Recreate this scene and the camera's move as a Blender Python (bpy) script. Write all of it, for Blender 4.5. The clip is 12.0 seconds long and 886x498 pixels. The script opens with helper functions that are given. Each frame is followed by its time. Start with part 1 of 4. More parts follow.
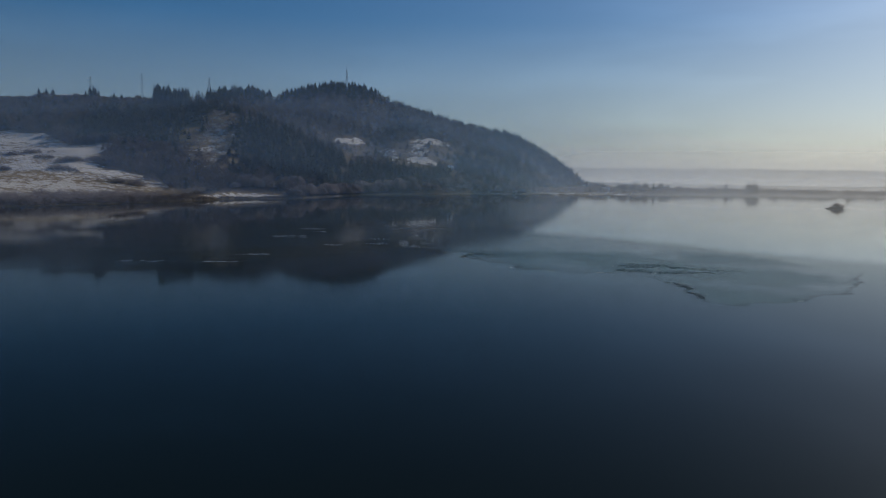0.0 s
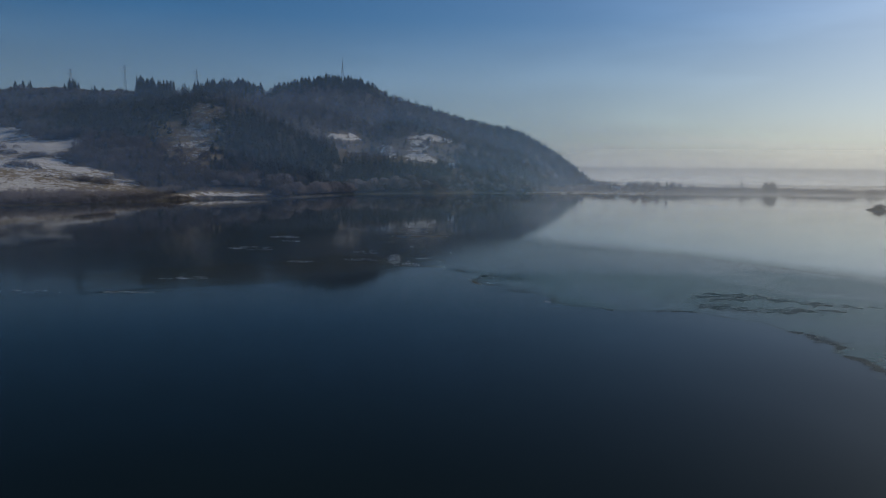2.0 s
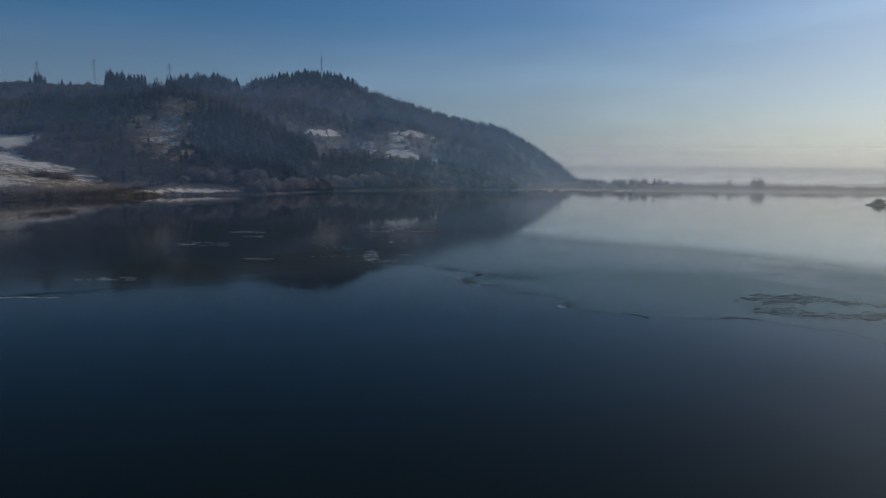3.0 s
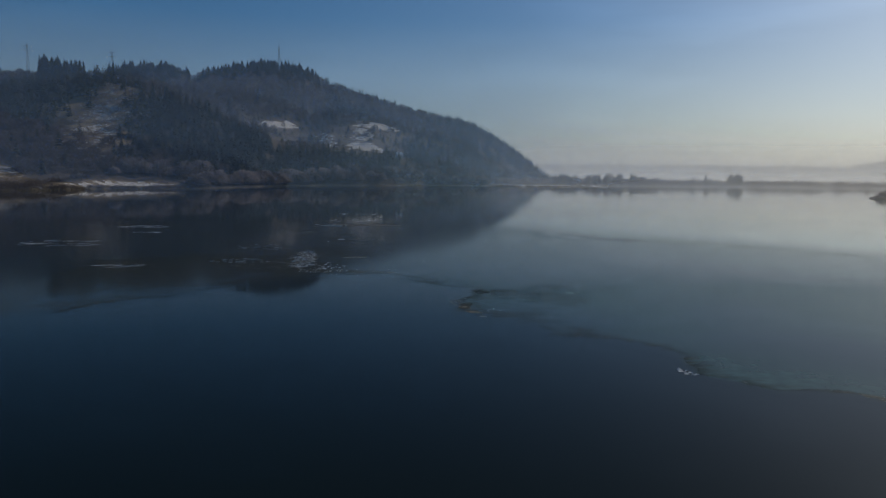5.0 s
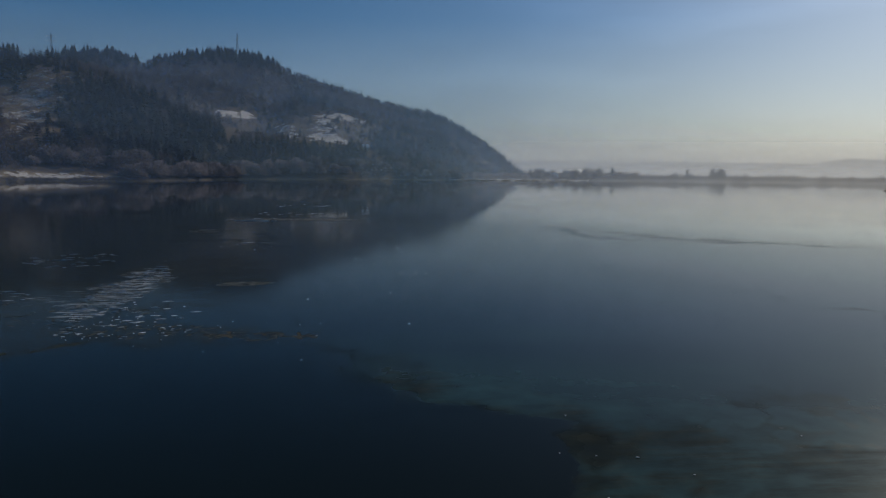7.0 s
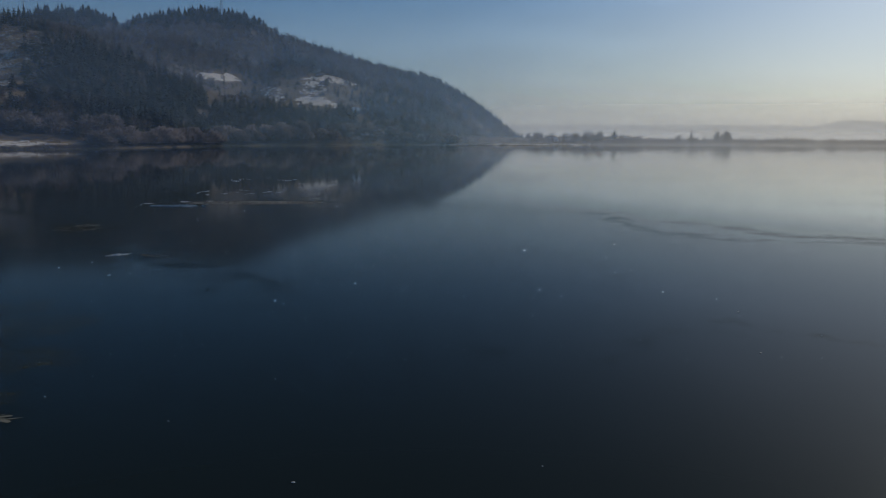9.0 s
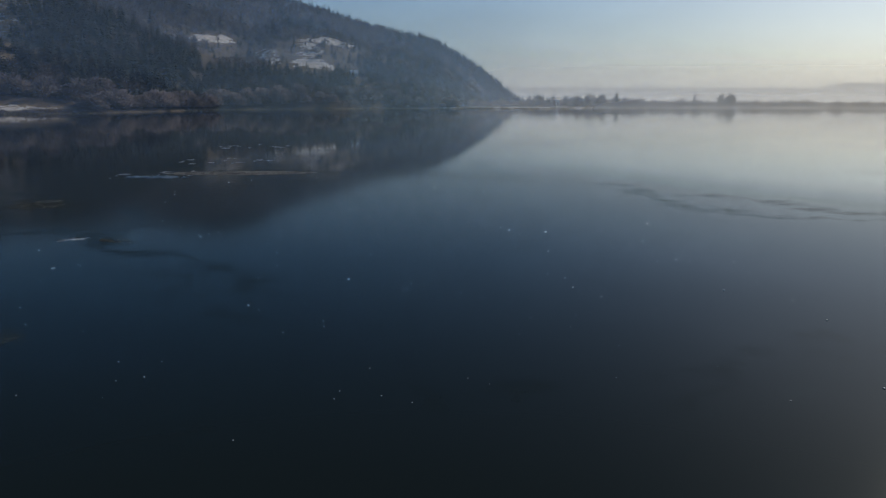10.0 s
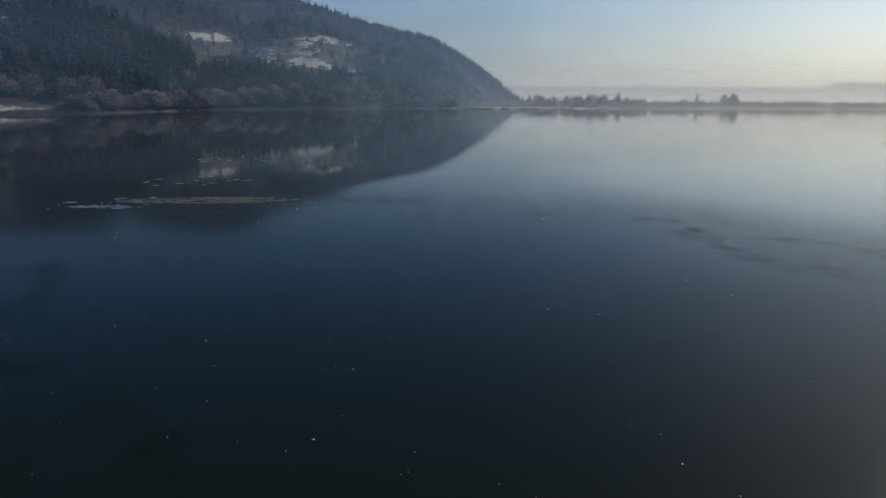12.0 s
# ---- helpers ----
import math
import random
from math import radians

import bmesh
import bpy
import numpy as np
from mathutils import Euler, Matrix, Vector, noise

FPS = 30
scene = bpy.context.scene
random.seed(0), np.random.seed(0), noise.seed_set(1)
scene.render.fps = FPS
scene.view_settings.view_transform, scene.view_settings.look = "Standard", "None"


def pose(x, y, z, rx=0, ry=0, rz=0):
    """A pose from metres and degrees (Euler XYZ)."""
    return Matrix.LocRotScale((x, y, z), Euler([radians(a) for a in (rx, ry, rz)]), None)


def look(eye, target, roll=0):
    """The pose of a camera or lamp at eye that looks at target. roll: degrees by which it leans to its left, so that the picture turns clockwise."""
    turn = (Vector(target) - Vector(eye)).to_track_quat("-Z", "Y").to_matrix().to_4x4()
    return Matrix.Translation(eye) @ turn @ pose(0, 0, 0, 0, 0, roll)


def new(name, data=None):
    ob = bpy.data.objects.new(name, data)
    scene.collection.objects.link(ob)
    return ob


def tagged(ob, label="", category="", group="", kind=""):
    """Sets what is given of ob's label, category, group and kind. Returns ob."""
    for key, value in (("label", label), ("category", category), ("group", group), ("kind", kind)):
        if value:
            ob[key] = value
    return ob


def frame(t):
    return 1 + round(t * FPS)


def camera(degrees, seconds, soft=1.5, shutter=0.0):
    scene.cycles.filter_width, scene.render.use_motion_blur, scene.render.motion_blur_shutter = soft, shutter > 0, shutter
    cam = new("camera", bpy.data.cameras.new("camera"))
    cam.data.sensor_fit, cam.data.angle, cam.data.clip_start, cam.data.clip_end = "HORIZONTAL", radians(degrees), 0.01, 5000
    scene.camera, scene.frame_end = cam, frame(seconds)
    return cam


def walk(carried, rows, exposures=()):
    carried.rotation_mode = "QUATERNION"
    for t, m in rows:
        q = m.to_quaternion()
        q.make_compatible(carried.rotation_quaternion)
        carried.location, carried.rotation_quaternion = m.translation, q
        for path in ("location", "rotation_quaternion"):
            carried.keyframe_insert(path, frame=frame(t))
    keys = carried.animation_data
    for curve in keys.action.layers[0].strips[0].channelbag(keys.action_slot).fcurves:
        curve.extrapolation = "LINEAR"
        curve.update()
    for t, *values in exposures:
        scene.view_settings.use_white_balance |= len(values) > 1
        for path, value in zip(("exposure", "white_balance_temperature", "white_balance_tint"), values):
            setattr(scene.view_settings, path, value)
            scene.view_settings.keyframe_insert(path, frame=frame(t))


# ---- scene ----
cam = camera(63.26, 12.0, 1.15)


def eye(x, y, z, yaw, pitch, roll):
    """A camera pose: yaw to the left, pitch upwards, roll, in degrees."""
    return pose(x, y, z, 90 + pitch, 0, yaw) @ pose(0, 0, 0, 0, 0, -roll)


PATH = [
    (0, eye(0.00, 0.00, 22.45, -0.35, -5.94, -0.90)),
    (0.5, eye(0.02, 13.16, 22.09, -0.31, -6.02, -0.90)),
    (1, eye(-0.17, 26.93, 22.06, -0.33, -6.06, -0.99)),
    (1.5, eye(-0.44, 40.44, 21.94, -0.34, -6.06, -0.99)),
    (2, eye(-0.62, 54.21, 21.44, -0.39, -6.04, -0.96)),
    (2.5, eye(-0.84, 67.01, 19.58, -0.47, -6.02, -0.90)),
    (3, eye(-0.94, 80.19, 17.47, -1.80, -6.00, -0.84)),
    (5, eye(-0.33, 132.79, 11.83, -4.58, -5.98, -0.80)),
    (5.5, eye(0.09, 146.48, 9.96, -5.79, -5.97, -0.82)),
    (6, eye(0.71, 159.47, 8.41, -6.72, -6.01, -0.78)),
    (6.5, eye(1.48, 173.11, 7.51, -6.96, -6.06, -0.79)),
    (8.5, eye(5.83, 210.90, 7.38, -7.45, -6.89, -0.55)),
    (9, eye(6.06, 214.54, 7.40, -7.46, -8.86, -0.41)),
    (9.5, eye(6.22, 217.83, 7.38, -7.50, -10.85, -0.30)),
    (10, eye(6.39, 221.06, 7.39, -7.53, -11.70, -0.28)),
    (10.5, eye(6.58, 224.28, 7.26, -7.54, -11.70, -0.28)),
    (11, eye(6.74, 227.20, 7.45, -7.60, -11.77, -0.33)),
    (11.5, eye(7.03, 230.02, 8.13, -7.62, -11.81, -0.35)),
    (12, eye(7.30, 233.07, 8.70, -7.67, -11.81, -0.43)),
]
walk(cam, PATH, ((0.0, -0.06, 6420, 5), (3.0, -0.06, 6420, 5), (5.5, -0.20, 6560, 5), (6.5, -0.22, 6560, 5), (8.5, -0.28, 6600, 5), (9.0, -0.10, 6640, 5), (9.5, 0.08, 6680, 5), (10.0, 0.17, 6720, 5), (12.0, 0.21, 6720, 5)))

# ---- light ----
SUN_TURN, SUN_HEIGHT = 46.0, 29.0  # degrees to the right of straight ahead, and above the horizon
world = bpy.data.worlds.new("winter_sky")
scene.world = world
world.use_nodes = True
wn = world.node_tree
sky = wn.nodes.new("ShaderNodeTexSky")
sky.sky_type, sky.sun_disc = "NISHITA", False
sky.sun_elevation, sky.sun_rotation = radians(SUN_HEIGHT), radians(SUN_TURN)
sky.altitude, sky.air_density, sky.dust_density, sky.ozone_density = 500, 1.0, 1.6, 6.5
wn.nodes["Background"].inputs["Strength"].default_value = 0.055
# haze greys the sky towards the horizon, and thin cloud lies in it
wco, wsep, wup = wn.nodes.new("ShaderNodeTexCoord"), wn.nodes.new("ShaderNodeSeparateXYZ"), wn.nodes.new("ShaderNodeMapRange")
wsat, wmap, wisp = wn.nodes.new("ShaderNodeHueSaturation"), wn.nodes.new("ShaderNodeMapping"), wn.nodes.new("ShaderNodeTexNoise")
wthin, wgain = wn.nodes.new("ShaderNodeMapRange"), wn.nodes.new("ShaderNodeMath")
wn.links.new(wco.outputs["Generated"], wsep.inputs[0])
wn.links.new(wsep.outputs["Z"], wup.inputs["Value"])
for key, v in (("From Min", 0.0), ("From Max", 0.20), ("To Min", 0.55), ("To Max", 1.20)):
    wup.inputs[key].default_value = v
wmap.inputs["Scale"].default_value = (1.0, 1.0, 5.5)
wisp.inputs["Scale"].default_value, wisp.inputs["Detail"].default_value = 2.4, 5.0
wn.links.new(wco.outputs["Generated"], wmap.inputs[0])
wn.links.new(wmap.outputs[0], wisp.inputs["Vector"])
for key, v in (("From Min", 0.50), ("From Max", 0.80), ("To Min", 0.0), ("To Max", 0.20)):
    wthin.inputs[key].default_value = v
wn.links.new(wisp.outputs[0], wthin.inputs["Value"])
wgain.operation = "ADD"
wgain.inputs[1].default_value = 1.0
wn.links.new(wthin.outputs[0], wgain.inputs[0])
wn.links.new(wup.outputs[0], wsat.inputs["Saturation"])
wn.links.new(wgain.outputs[0], wsat.inputs["Value"])
wn.links.new(sky.outputs[0], wsat.inputs["Color"])
wn.links.new(wsat.outputs[0], wn.nodes["Background"].inputs["Color"])

sun = new("sun", bpy.data.lights.new("sun", "SUN"))
sun.data.energy, sun.data.angle, sun.data.color = 2.6, radians(0.6), (1.0, 0.90, 0.79)
az, el = radians(SUN_TURN), radians(SUN_HEIGHT)
sun.matrix_world = look((400 * math.sin(az), 400 * math.cos(az), 400 * math.tan(el)), (0, 0, 0))
scene.view_settings.exposure = 0.0


# ---- materials ----
def ramp(nt, fac, stops):
    """A colour ramp driven by fac: stops are (place, colour)."""
    r = nt.nodes.new("ShaderNodeValToRGB")
    while len(r.color_ramp.elements) < len(stops):
        r.color_ramp.elements.new(0.5)
    for e, (p, c) in zip(r.color_ramp.elements, stops):
        e.position, e.color = p, (*c, 1)
    nt.links.new(fac, r.inputs[0])
    return r.outputs[0]


def noise_tex(nt, scale, detail=4.0, stretch=(1, 1, 1), rough=0.55):
    """A noise in metres of the object's own space."""
    co = nt.nodes.new("ShaderNodeTexCoord")
    mp = nt.nodes.new("ShaderNodeMapping")
    mp.inputs["Scale"].default_value = stretch
    nz = nt.nodes.new("ShaderNodeTexNoise")
    nz.inputs["Scale"].default_value, nz.inputs["Detail"].default_value = scale, detail
    nz.inputs["Roughness"].default_value = rough
    nt.links.new(co.outputs["Object"], mp.inputs[0])
    nt.links.new(mp.outputs[0], nz.inputs["Vector"])
    return nz.outputs[0]


def mix(nt, fac, a, b, kind="MIX"):
    m = nt.nodes.new("ShaderNodeMix")
    m.data_type, m.blend_type = "RGBA", kind
    for sock, v in ((m.inputs[0], fac), (m.inputs[6], a), (m.inputs[7], b)):
        if isinstance(v, (int, float)):
            sock.default_value = v
        elif isinstance(v, tuple):
            sock.default_value = (*v, 1)
        else:
            nt.links.new(v, sock)
    return m.outputs[2]


def maths(nt, op, a, b=0.0, clamp=False):
    m = nt.nodes.new("ShaderNodeMath")
    m.operation, m.use_clamp = op, clamp
    for sock, v in ((m.inputs[0], a), (m.inputs[1], b)):
        if isinstance(v, (int, float)):
            sock.default_value = v
        else:
            nt.links.new(v, sock)
    return m.outputs[0]


def attr(nt, name):
    a = nt.nodes.new("ShaderNodeAttribute")
    a.attribute_name = name
    return a.outputs["Fac"]


def bump(nt, height, strength, dist):
    b = nt.nodes.new("ShaderNodeBump")
    b.inputs["Strength"].default_value, b.inputs["Distance"].default_value = strength, dist
    nt.links.new(height, b.inputs["Height"])
    return b.outputs[0]


def material(name, rough=0.9, spec=0.3):
    m = bpy.data.materials.new(name)
    m.use_nodes = True
    p = m.node_tree.nodes["Principled BSDF"]
    p.inputs["Roughness"].default_value = rough
    p.inputs["Specular IOR Level"].default_value = spec
    return m, m.node_tree, p


def varied(name, dark, light, scale, rough=0.9, spec=0.2, per_object=0.0, per_island=0.0, bumpy=0.0, sheer=0.0):
    """A matt surface between two colours by a two-scale noise, with a random share by object or by island."""
    m, nt, p = material(name, rough, spec)
    f = maths(nt, "ADD", maths(nt, "MULTIPLY", noise_tex(nt, scale, 5), 0.6), maths(nt, "MULTIPLY", noise_tex(nt, scale * 0.13, 3), 0.4))
    if per_object:
        oi = nt.nodes.new("ShaderNodeObjectInfo")
        f = maths(nt, "ADD", f, maths(nt, "MULTIPLY", maths(nt, "SUBTRACT", oi.outputs["Random"], 0.5), per_object))
    if per_island:
        ge = nt.nodes.new("ShaderNodeNewGeometry")
        f = maths(nt, "ADD", f, maths(nt, "MULTIPLY", maths(nt, "SUBTRACT", ge.outputs["Random Per Island"], 0.5), per_island))
    nt.links.new(ramp(nt, f, [(0.3, dark), (0.7, light)]), p.inputs["Base Color"])
    if bumpy:
        nt.links.new(bump(nt, noise_tex(nt, scale * 3, 5), 0.6, bumpy), p.inputs["Normal"])
    if sheer:
        # fine twigs let part of the light pass on
        thin, both = nt.nodes.new("ShaderNodeBsdfTranslucent"), nt.nodes.new("ShaderNodeMixShader")
        nt.links.new(p.inputs["Base Color"].links[0].from_socket, thin.inputs["Color"])
        both.inputs[0].default_value = sheer
        nt.links.new(p.outputs[0], both.inputs[1])
        nt.links.new(thin.outputs[0], both.inputs[2])
        nt.links.new(both.outputs[0], nt.nodes["Material Output"].inputs["Surface"])
    return m


def set_water(nt, p):
    """Still open water: a dark body under a faintly ruffled mirror."""
    p.inputs["IOR"].default_value = 1.33
    p.inputs["Specular IOR Level"].default_value = 0.088
    p.inputs["Specular Tint"].default_value = (0.78, 1.0, 0.82, 1)
    nt.links.new(ramp(nt, noise_tex(nt, 0.02, 3), [(0.3, (0.006, 0.009, 0.007)), (0.7, (0.008, 0.012, 0.009))]), p.inputs["Base Color"])
    nt.links.new(ramp(nt, noise_tex(nt, 0.012, 4, (1, 2.2, 1)), [(0.40, (0.040,) * 3), (0.62, (0.072,) * 3)]), p.inputs["Roughness"])
    nt.links.new(bump(nt, noise_tex(nt, 0.5, 3), 0.05, 0.02), p.inputs["Normal"])


def water_material():
    m, nt, p = material("lake_water")
    set_water(nt, p)
    return m


def share(nt, value, lo, hi):
    """0 below lo, 1 above hi."""
    r = nt.nodes.new("ShaderNodeMapRange")
    r.inputs["From Min"].default_value, r.inputs["From Max"].default_value = lo, hi
    nt.links.new(value, r.inputs["Value"])
    return r.outputs["Result"]


def blend(nt, a, b, k):
    """A weighted sum of two noises, centred on nought."""
    return maths(nt, "SUBTRACT", maths(nt, "ADD", maths(nt, "MULTIPLY", a, 1 - k), maths(nt, "MULTIPLY", b, k)), 0.5)


def ice_material(name, clear, dull, pale, smooth, blur, soft, gloss=0.10, rim=0.0, matt=0.0, tint=(0.88, 1.0, 0.95)):
    """Thin lake ice over dark water: clear where its cover is low, grey with frost where it is high, soaked and weedy in places."""
    m, nt, p = material(name, 0.1, 0.2)
    p.inputs["IOR"].default_value = 1.32
    p.inputs["Specular Tint"].default_value = (*tint, 1)
    n1, n2, n3 = noise_tex(nt, 0.11, 6, (1, 1.5, 1)), noise_tex(nt, 0.9, 5), noise_tex(nt, 0.06, 5)
    n6, n7 = noise_tex(nt, 0.5, 7, (0.7, 1, 1), 0.68), noise_tex(nt, 0.22, 5, (0.35, 1.6, 1), 0.65)
    # the ragged edge: metres inside the sheet
    e = maths(nt, "ADD", attr(nt, "edge"), maths(nt, "MULTIPLY", blend(nt, n6, n2, 0.3), 3.2))
    sheet = share(nt, e, 0.0, soft)
    f = maths(nt, "ADD", attr(nt, "cover"), maths(nt, "ADD", maths(nt, "MULTIPLY", blend(nt, n1, n2, 0.35), 0.5), maths(nt, "MULTIPLY", maths(nt, "SUBTRACT", n7, 0.5), 0.35)))
    c = share(nt, f, 0.30, 0.75)
    fw = maths(nt, "ADD", attr(nt, "soaked"), maths(nt, "MULTIPLY", blend(nt, n6, n2, 0.4), 2.8))
    if rim:
        near = maths(nt, "SUBTRACT", 1.0, maths(nt, "DIVIDE", maths(nt, "ABSOLUTE", maths(nt, "SUBTRACT", e, 0.9)), 1.5), True)
        fw = maths(nt, "ADD", fw, maths(nt, "MULTIPLY", maths(nt, "MULTIPLY", near, attr(nt, "lip")), rim))
    w = share(nt, fw, 0.40, 1.0)
    frosty = ramp(nt, maths(nt, "ADD", maths(nt, "MULTIPLY", n3, 0.6), maths(nt, "MULTIPLY", n2, 0.4)), [(0.35, dull), (0.7, pale)])
    weedy = ramp(nt, n2, [(0.35, (0.004, 0.007, 0.006)), (0.75, (0.013, 0.018, 0.014))])
    col = mix(nt, maths(nt, "MULTIPLY", w, 0.85), mix(nt, c, clear, frosty), weedy)
    # waterweed seen through the ice, and white rime in fine wind streaks
    n4, n5 = noise_tex(nt, 0.8, 7, (0.45, 2.2, 1), 0.7), noise_tex(nt, 1.1, 6, (0.35, 3.5, 1), 0.75)
    mat_f = share(nt, maths(nt, "MULTIPLY", attr(nt, "weed"), maths(nt, "ADD", 1.0, maths(nt, "MULTIPLY", maths(nt, "SUBTRACT", n4, 0.5), 3.2))), 0.25, 0.75)
    rime_f = share(nt, maths(nt, "MULTIPLY", attr(nt, "rime"), maths(nt, "ADD", 1.0, maths(nt, "MULTIPLY", maths(nt, "SUBTRACT", n5, 0.5), 4.2))), 0.62, 0.95)
    col = mix(nt, maths(nt, "MULTIPLY", mat_f, 0.9), col, ramp(nt, n2, [(0.3, (0.010, 0.012, 0.009)), (0.5, (0.024, 0.026, 0.017)), (0.75, (0.052, 0.051, 0.034))]))
    col = mix(nt, maths(nt, "MULTIPLY", rime_f, 0.8), col, (0.52, 0.55, 0.57))
    nt.links.new(col, p.inputs["Base Color"])
    nt.links.new(maths(nt, "ADD", maths(nt, "ADD", smooth, maths(nt, "MULTIPLY", c, blur)), maths(nt, "MULTIPLY", w, 0.12)), p.inputs["Roughness"])
    nt.links.new(maths(nt, "SUBTRACT", maths(nt, "ADD", gloss, maths(nt, "MULTIPLY", c, 0.03)), maths(nt, "ADD", maths(nt, "MULTIPLY", w, 0.03), maths(nt, "MULTIPLY", mat_f, 0.03)), True), p.inputs["Specular IOR Level"])
    nt.links.new(bump(nt, n2, 0.05, 0.02), p.inputs["Normal"])
    # frost, slush and weed break the mirror
    dull_part, top = nt.nodes.new("ShaderNodeBsdfDiffuse"), nt.nodes.new("ShaderNodeMixShader")
    nt.links.new(col, dull_part.inputs["Color"])
    nt.links.new(maths(nt, "ADD", maths(nt, "MULTIPLY", c, matt), maths(nt, "ADD", maths(nt, "MULTIPLY", w, 0.20), maths(nt, "MULTIPLY", mat_f, 0.25)), True), top.inputs[0])
    nt.links.new(p.outputs[0], top.inputs[1])
    nt.links.new(dull_part.outputs[0], top.inputs[2])
    wet, both = nt.nodes.new("ShaderNodeBsdfPrincipled"), nt.nodes.new("ShaderNodeMixShader")
    set_water(nt, wet)
    nt.links.new(sheet, both.inputs[0])
    nt.links.new(wet.outputs[0], both.inputs[1])
    nt.links.new(top.outputs[0], both.inputs[2])
    nt.links.new(both.outputs[0], nt.nodes["Material Output"].inputs["Surface"])
    return m


def ground_material():
    """Frosty brown winter ground; the sheet's own shares of snow and of dry grass, broken up by noise."""
    m, nt, p = material("winter_ground", 0.95, 0.15)
    n1, n2, n3 = noise_tex(nt, 0.05, 6), noise_tex(nt, 0.6, 5), noise_tex(nt, 0.012, 4)
    soil = ramp(nt, maths(nt, "ADD", maths(nt, "MULTIPLY", n1, 0.6), maths(nt, "MULTIPLY", n2, 0.4)),
                [(0.3, (0.035, 0.029, 0.025)), (0.55, (0.075, 0.060, 0.050)), (0.75, (0.12, 0.098, 0.080))])
    grass = ramp(nt, n2, [(0.3, (0.14, 0.11, 0.07)), (0.7, (0.30, 0.23, 0.15))])
    base = mix(nt, attr(nt, "grass"), soil, grass)
    snow = ramp(nt, n2, [(0.25, (0.34, 0.305, 0.265)), (0.7, (0.58, 0.545, 0.505))])
    f = maths(nt, "ADD", attr(nt, "snow"), maths(nt, "MULTIPLY", blend(nt, maths(nt, "ADD", maths(nt, "MULTIPLY", n1, 0.5), maths(nt, "MULTIPLY", noise_tex(nt, 0.2, 5), 0.5)), n2, 0.25), 2.3))
    cover = ramp(nt, f, [(0.46, (0, 0, 0)), (0.62, (1, 1, 1))])
    bw = nt.nodes.new("ShaderNodeRGBToBW")
    nt.links.new(cover, bw.inputs[0])
    nt.links.new(mix(nt, bw.outputs[0], base, snow), p.inputs["Base Color"])
    nt.links.new(bump(nt, n2, 0.7, 0.4), p.inputs["Normal"])
    return m


def haze_sheet_material(name, tone, front_share, thin=0.62):
    """Stand-in for haze: a tinted veil mixed thinly over what lies behind."""
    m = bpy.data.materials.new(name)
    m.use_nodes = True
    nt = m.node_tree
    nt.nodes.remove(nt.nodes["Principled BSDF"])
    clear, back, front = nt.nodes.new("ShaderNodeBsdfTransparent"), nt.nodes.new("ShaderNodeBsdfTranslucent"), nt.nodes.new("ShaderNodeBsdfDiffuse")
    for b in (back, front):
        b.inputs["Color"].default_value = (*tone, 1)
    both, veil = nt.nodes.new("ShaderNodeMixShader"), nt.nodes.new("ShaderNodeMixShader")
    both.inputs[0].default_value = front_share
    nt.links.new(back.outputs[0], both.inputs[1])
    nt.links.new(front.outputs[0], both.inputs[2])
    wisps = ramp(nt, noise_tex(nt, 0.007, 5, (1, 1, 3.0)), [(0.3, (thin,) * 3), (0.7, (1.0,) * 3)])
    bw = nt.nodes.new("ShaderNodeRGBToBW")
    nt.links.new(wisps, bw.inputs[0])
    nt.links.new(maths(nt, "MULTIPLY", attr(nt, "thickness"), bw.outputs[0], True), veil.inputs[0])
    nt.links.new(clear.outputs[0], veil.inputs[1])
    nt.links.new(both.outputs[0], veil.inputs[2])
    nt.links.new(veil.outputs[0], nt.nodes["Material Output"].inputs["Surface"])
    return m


WATER = water_material()
ICE = ice_material("lake_ice", (0.010, 0.014, 0.012), (0.022, 0.050, 0.047), (0.044, 0.100, 0.092), 0.085, 0.115, 0.30, 0.094, 0.76, 0.20, (0.72, 1.0, 0.96))
PALE_ICE = ice_material("rimed_ice", (0.020, 0.025, 0.027), (0.14, 0.152, 0.15), (0.25, 0.265, 0.255), 0.035, 0.025, 17.0, 0.32)
FROST = varied("frosted_ice", (0.42, 0.44, 0.45), (0.78, 0.80, 0.82), 1.4, 0.7, 0.3, 0.25, 0.4)
GROUND = ground_material()
NEEDLE = varied("spruce_needles", (0.016, 0.022, 0.020), (0.042, 0.051, 0.042), 0.12, 0.9, 0.15, 0.3, 0.25)
BARK = varied("tree_bark", (0.05, 0.038, 0.03), (0.13, 0.10, 0.08), 2.0, 0.9, 0.15, 0.2)
TWIG = varied("bare_twigs", (0.078, 0.064, 0.060), (0.165, 0.136, 0.124), 0.1, 0.95, 0.1, 0.5, 0.15, 0, 0.4)
SCRUB = varied("brown_scrub", (0.11, 0.088, 0.080), (0.21, 0.170, 0.150), 0.15, 0.95, 0.1, 0.6, 0.12, 0, 0.45)
REED = varied("dry_reed", (0.13, 0.10, 0.06), (0.32, 0.25, 0.15), 0.4, 0.9, 0.1, 0.2, 0.5)
TAN_WEED = varied("bleached_waterweed", (0.060, 0.064, 0.056), (0.145, 0.15, 0.13), 1.2, 0.9, 0.2, 0.2, 0.6)
# grey-brown bank twigs, base colour lightened so they look sunlit
LIT_BANK_TWIG = varied("pale_bank_twigs", (0.165, 0.143, 0.139), (0.30, 0.258, 0.248), 0.1, 0.95, 0.1, 0.6, 0.12, 0, 0.45)
LITTER = varied("grey_reed_litter", (0.12, 0.121, 0.118), (0.27, 0.27, 0.26), 1.4, 0.95, 0.1, 0.2, 0.5)
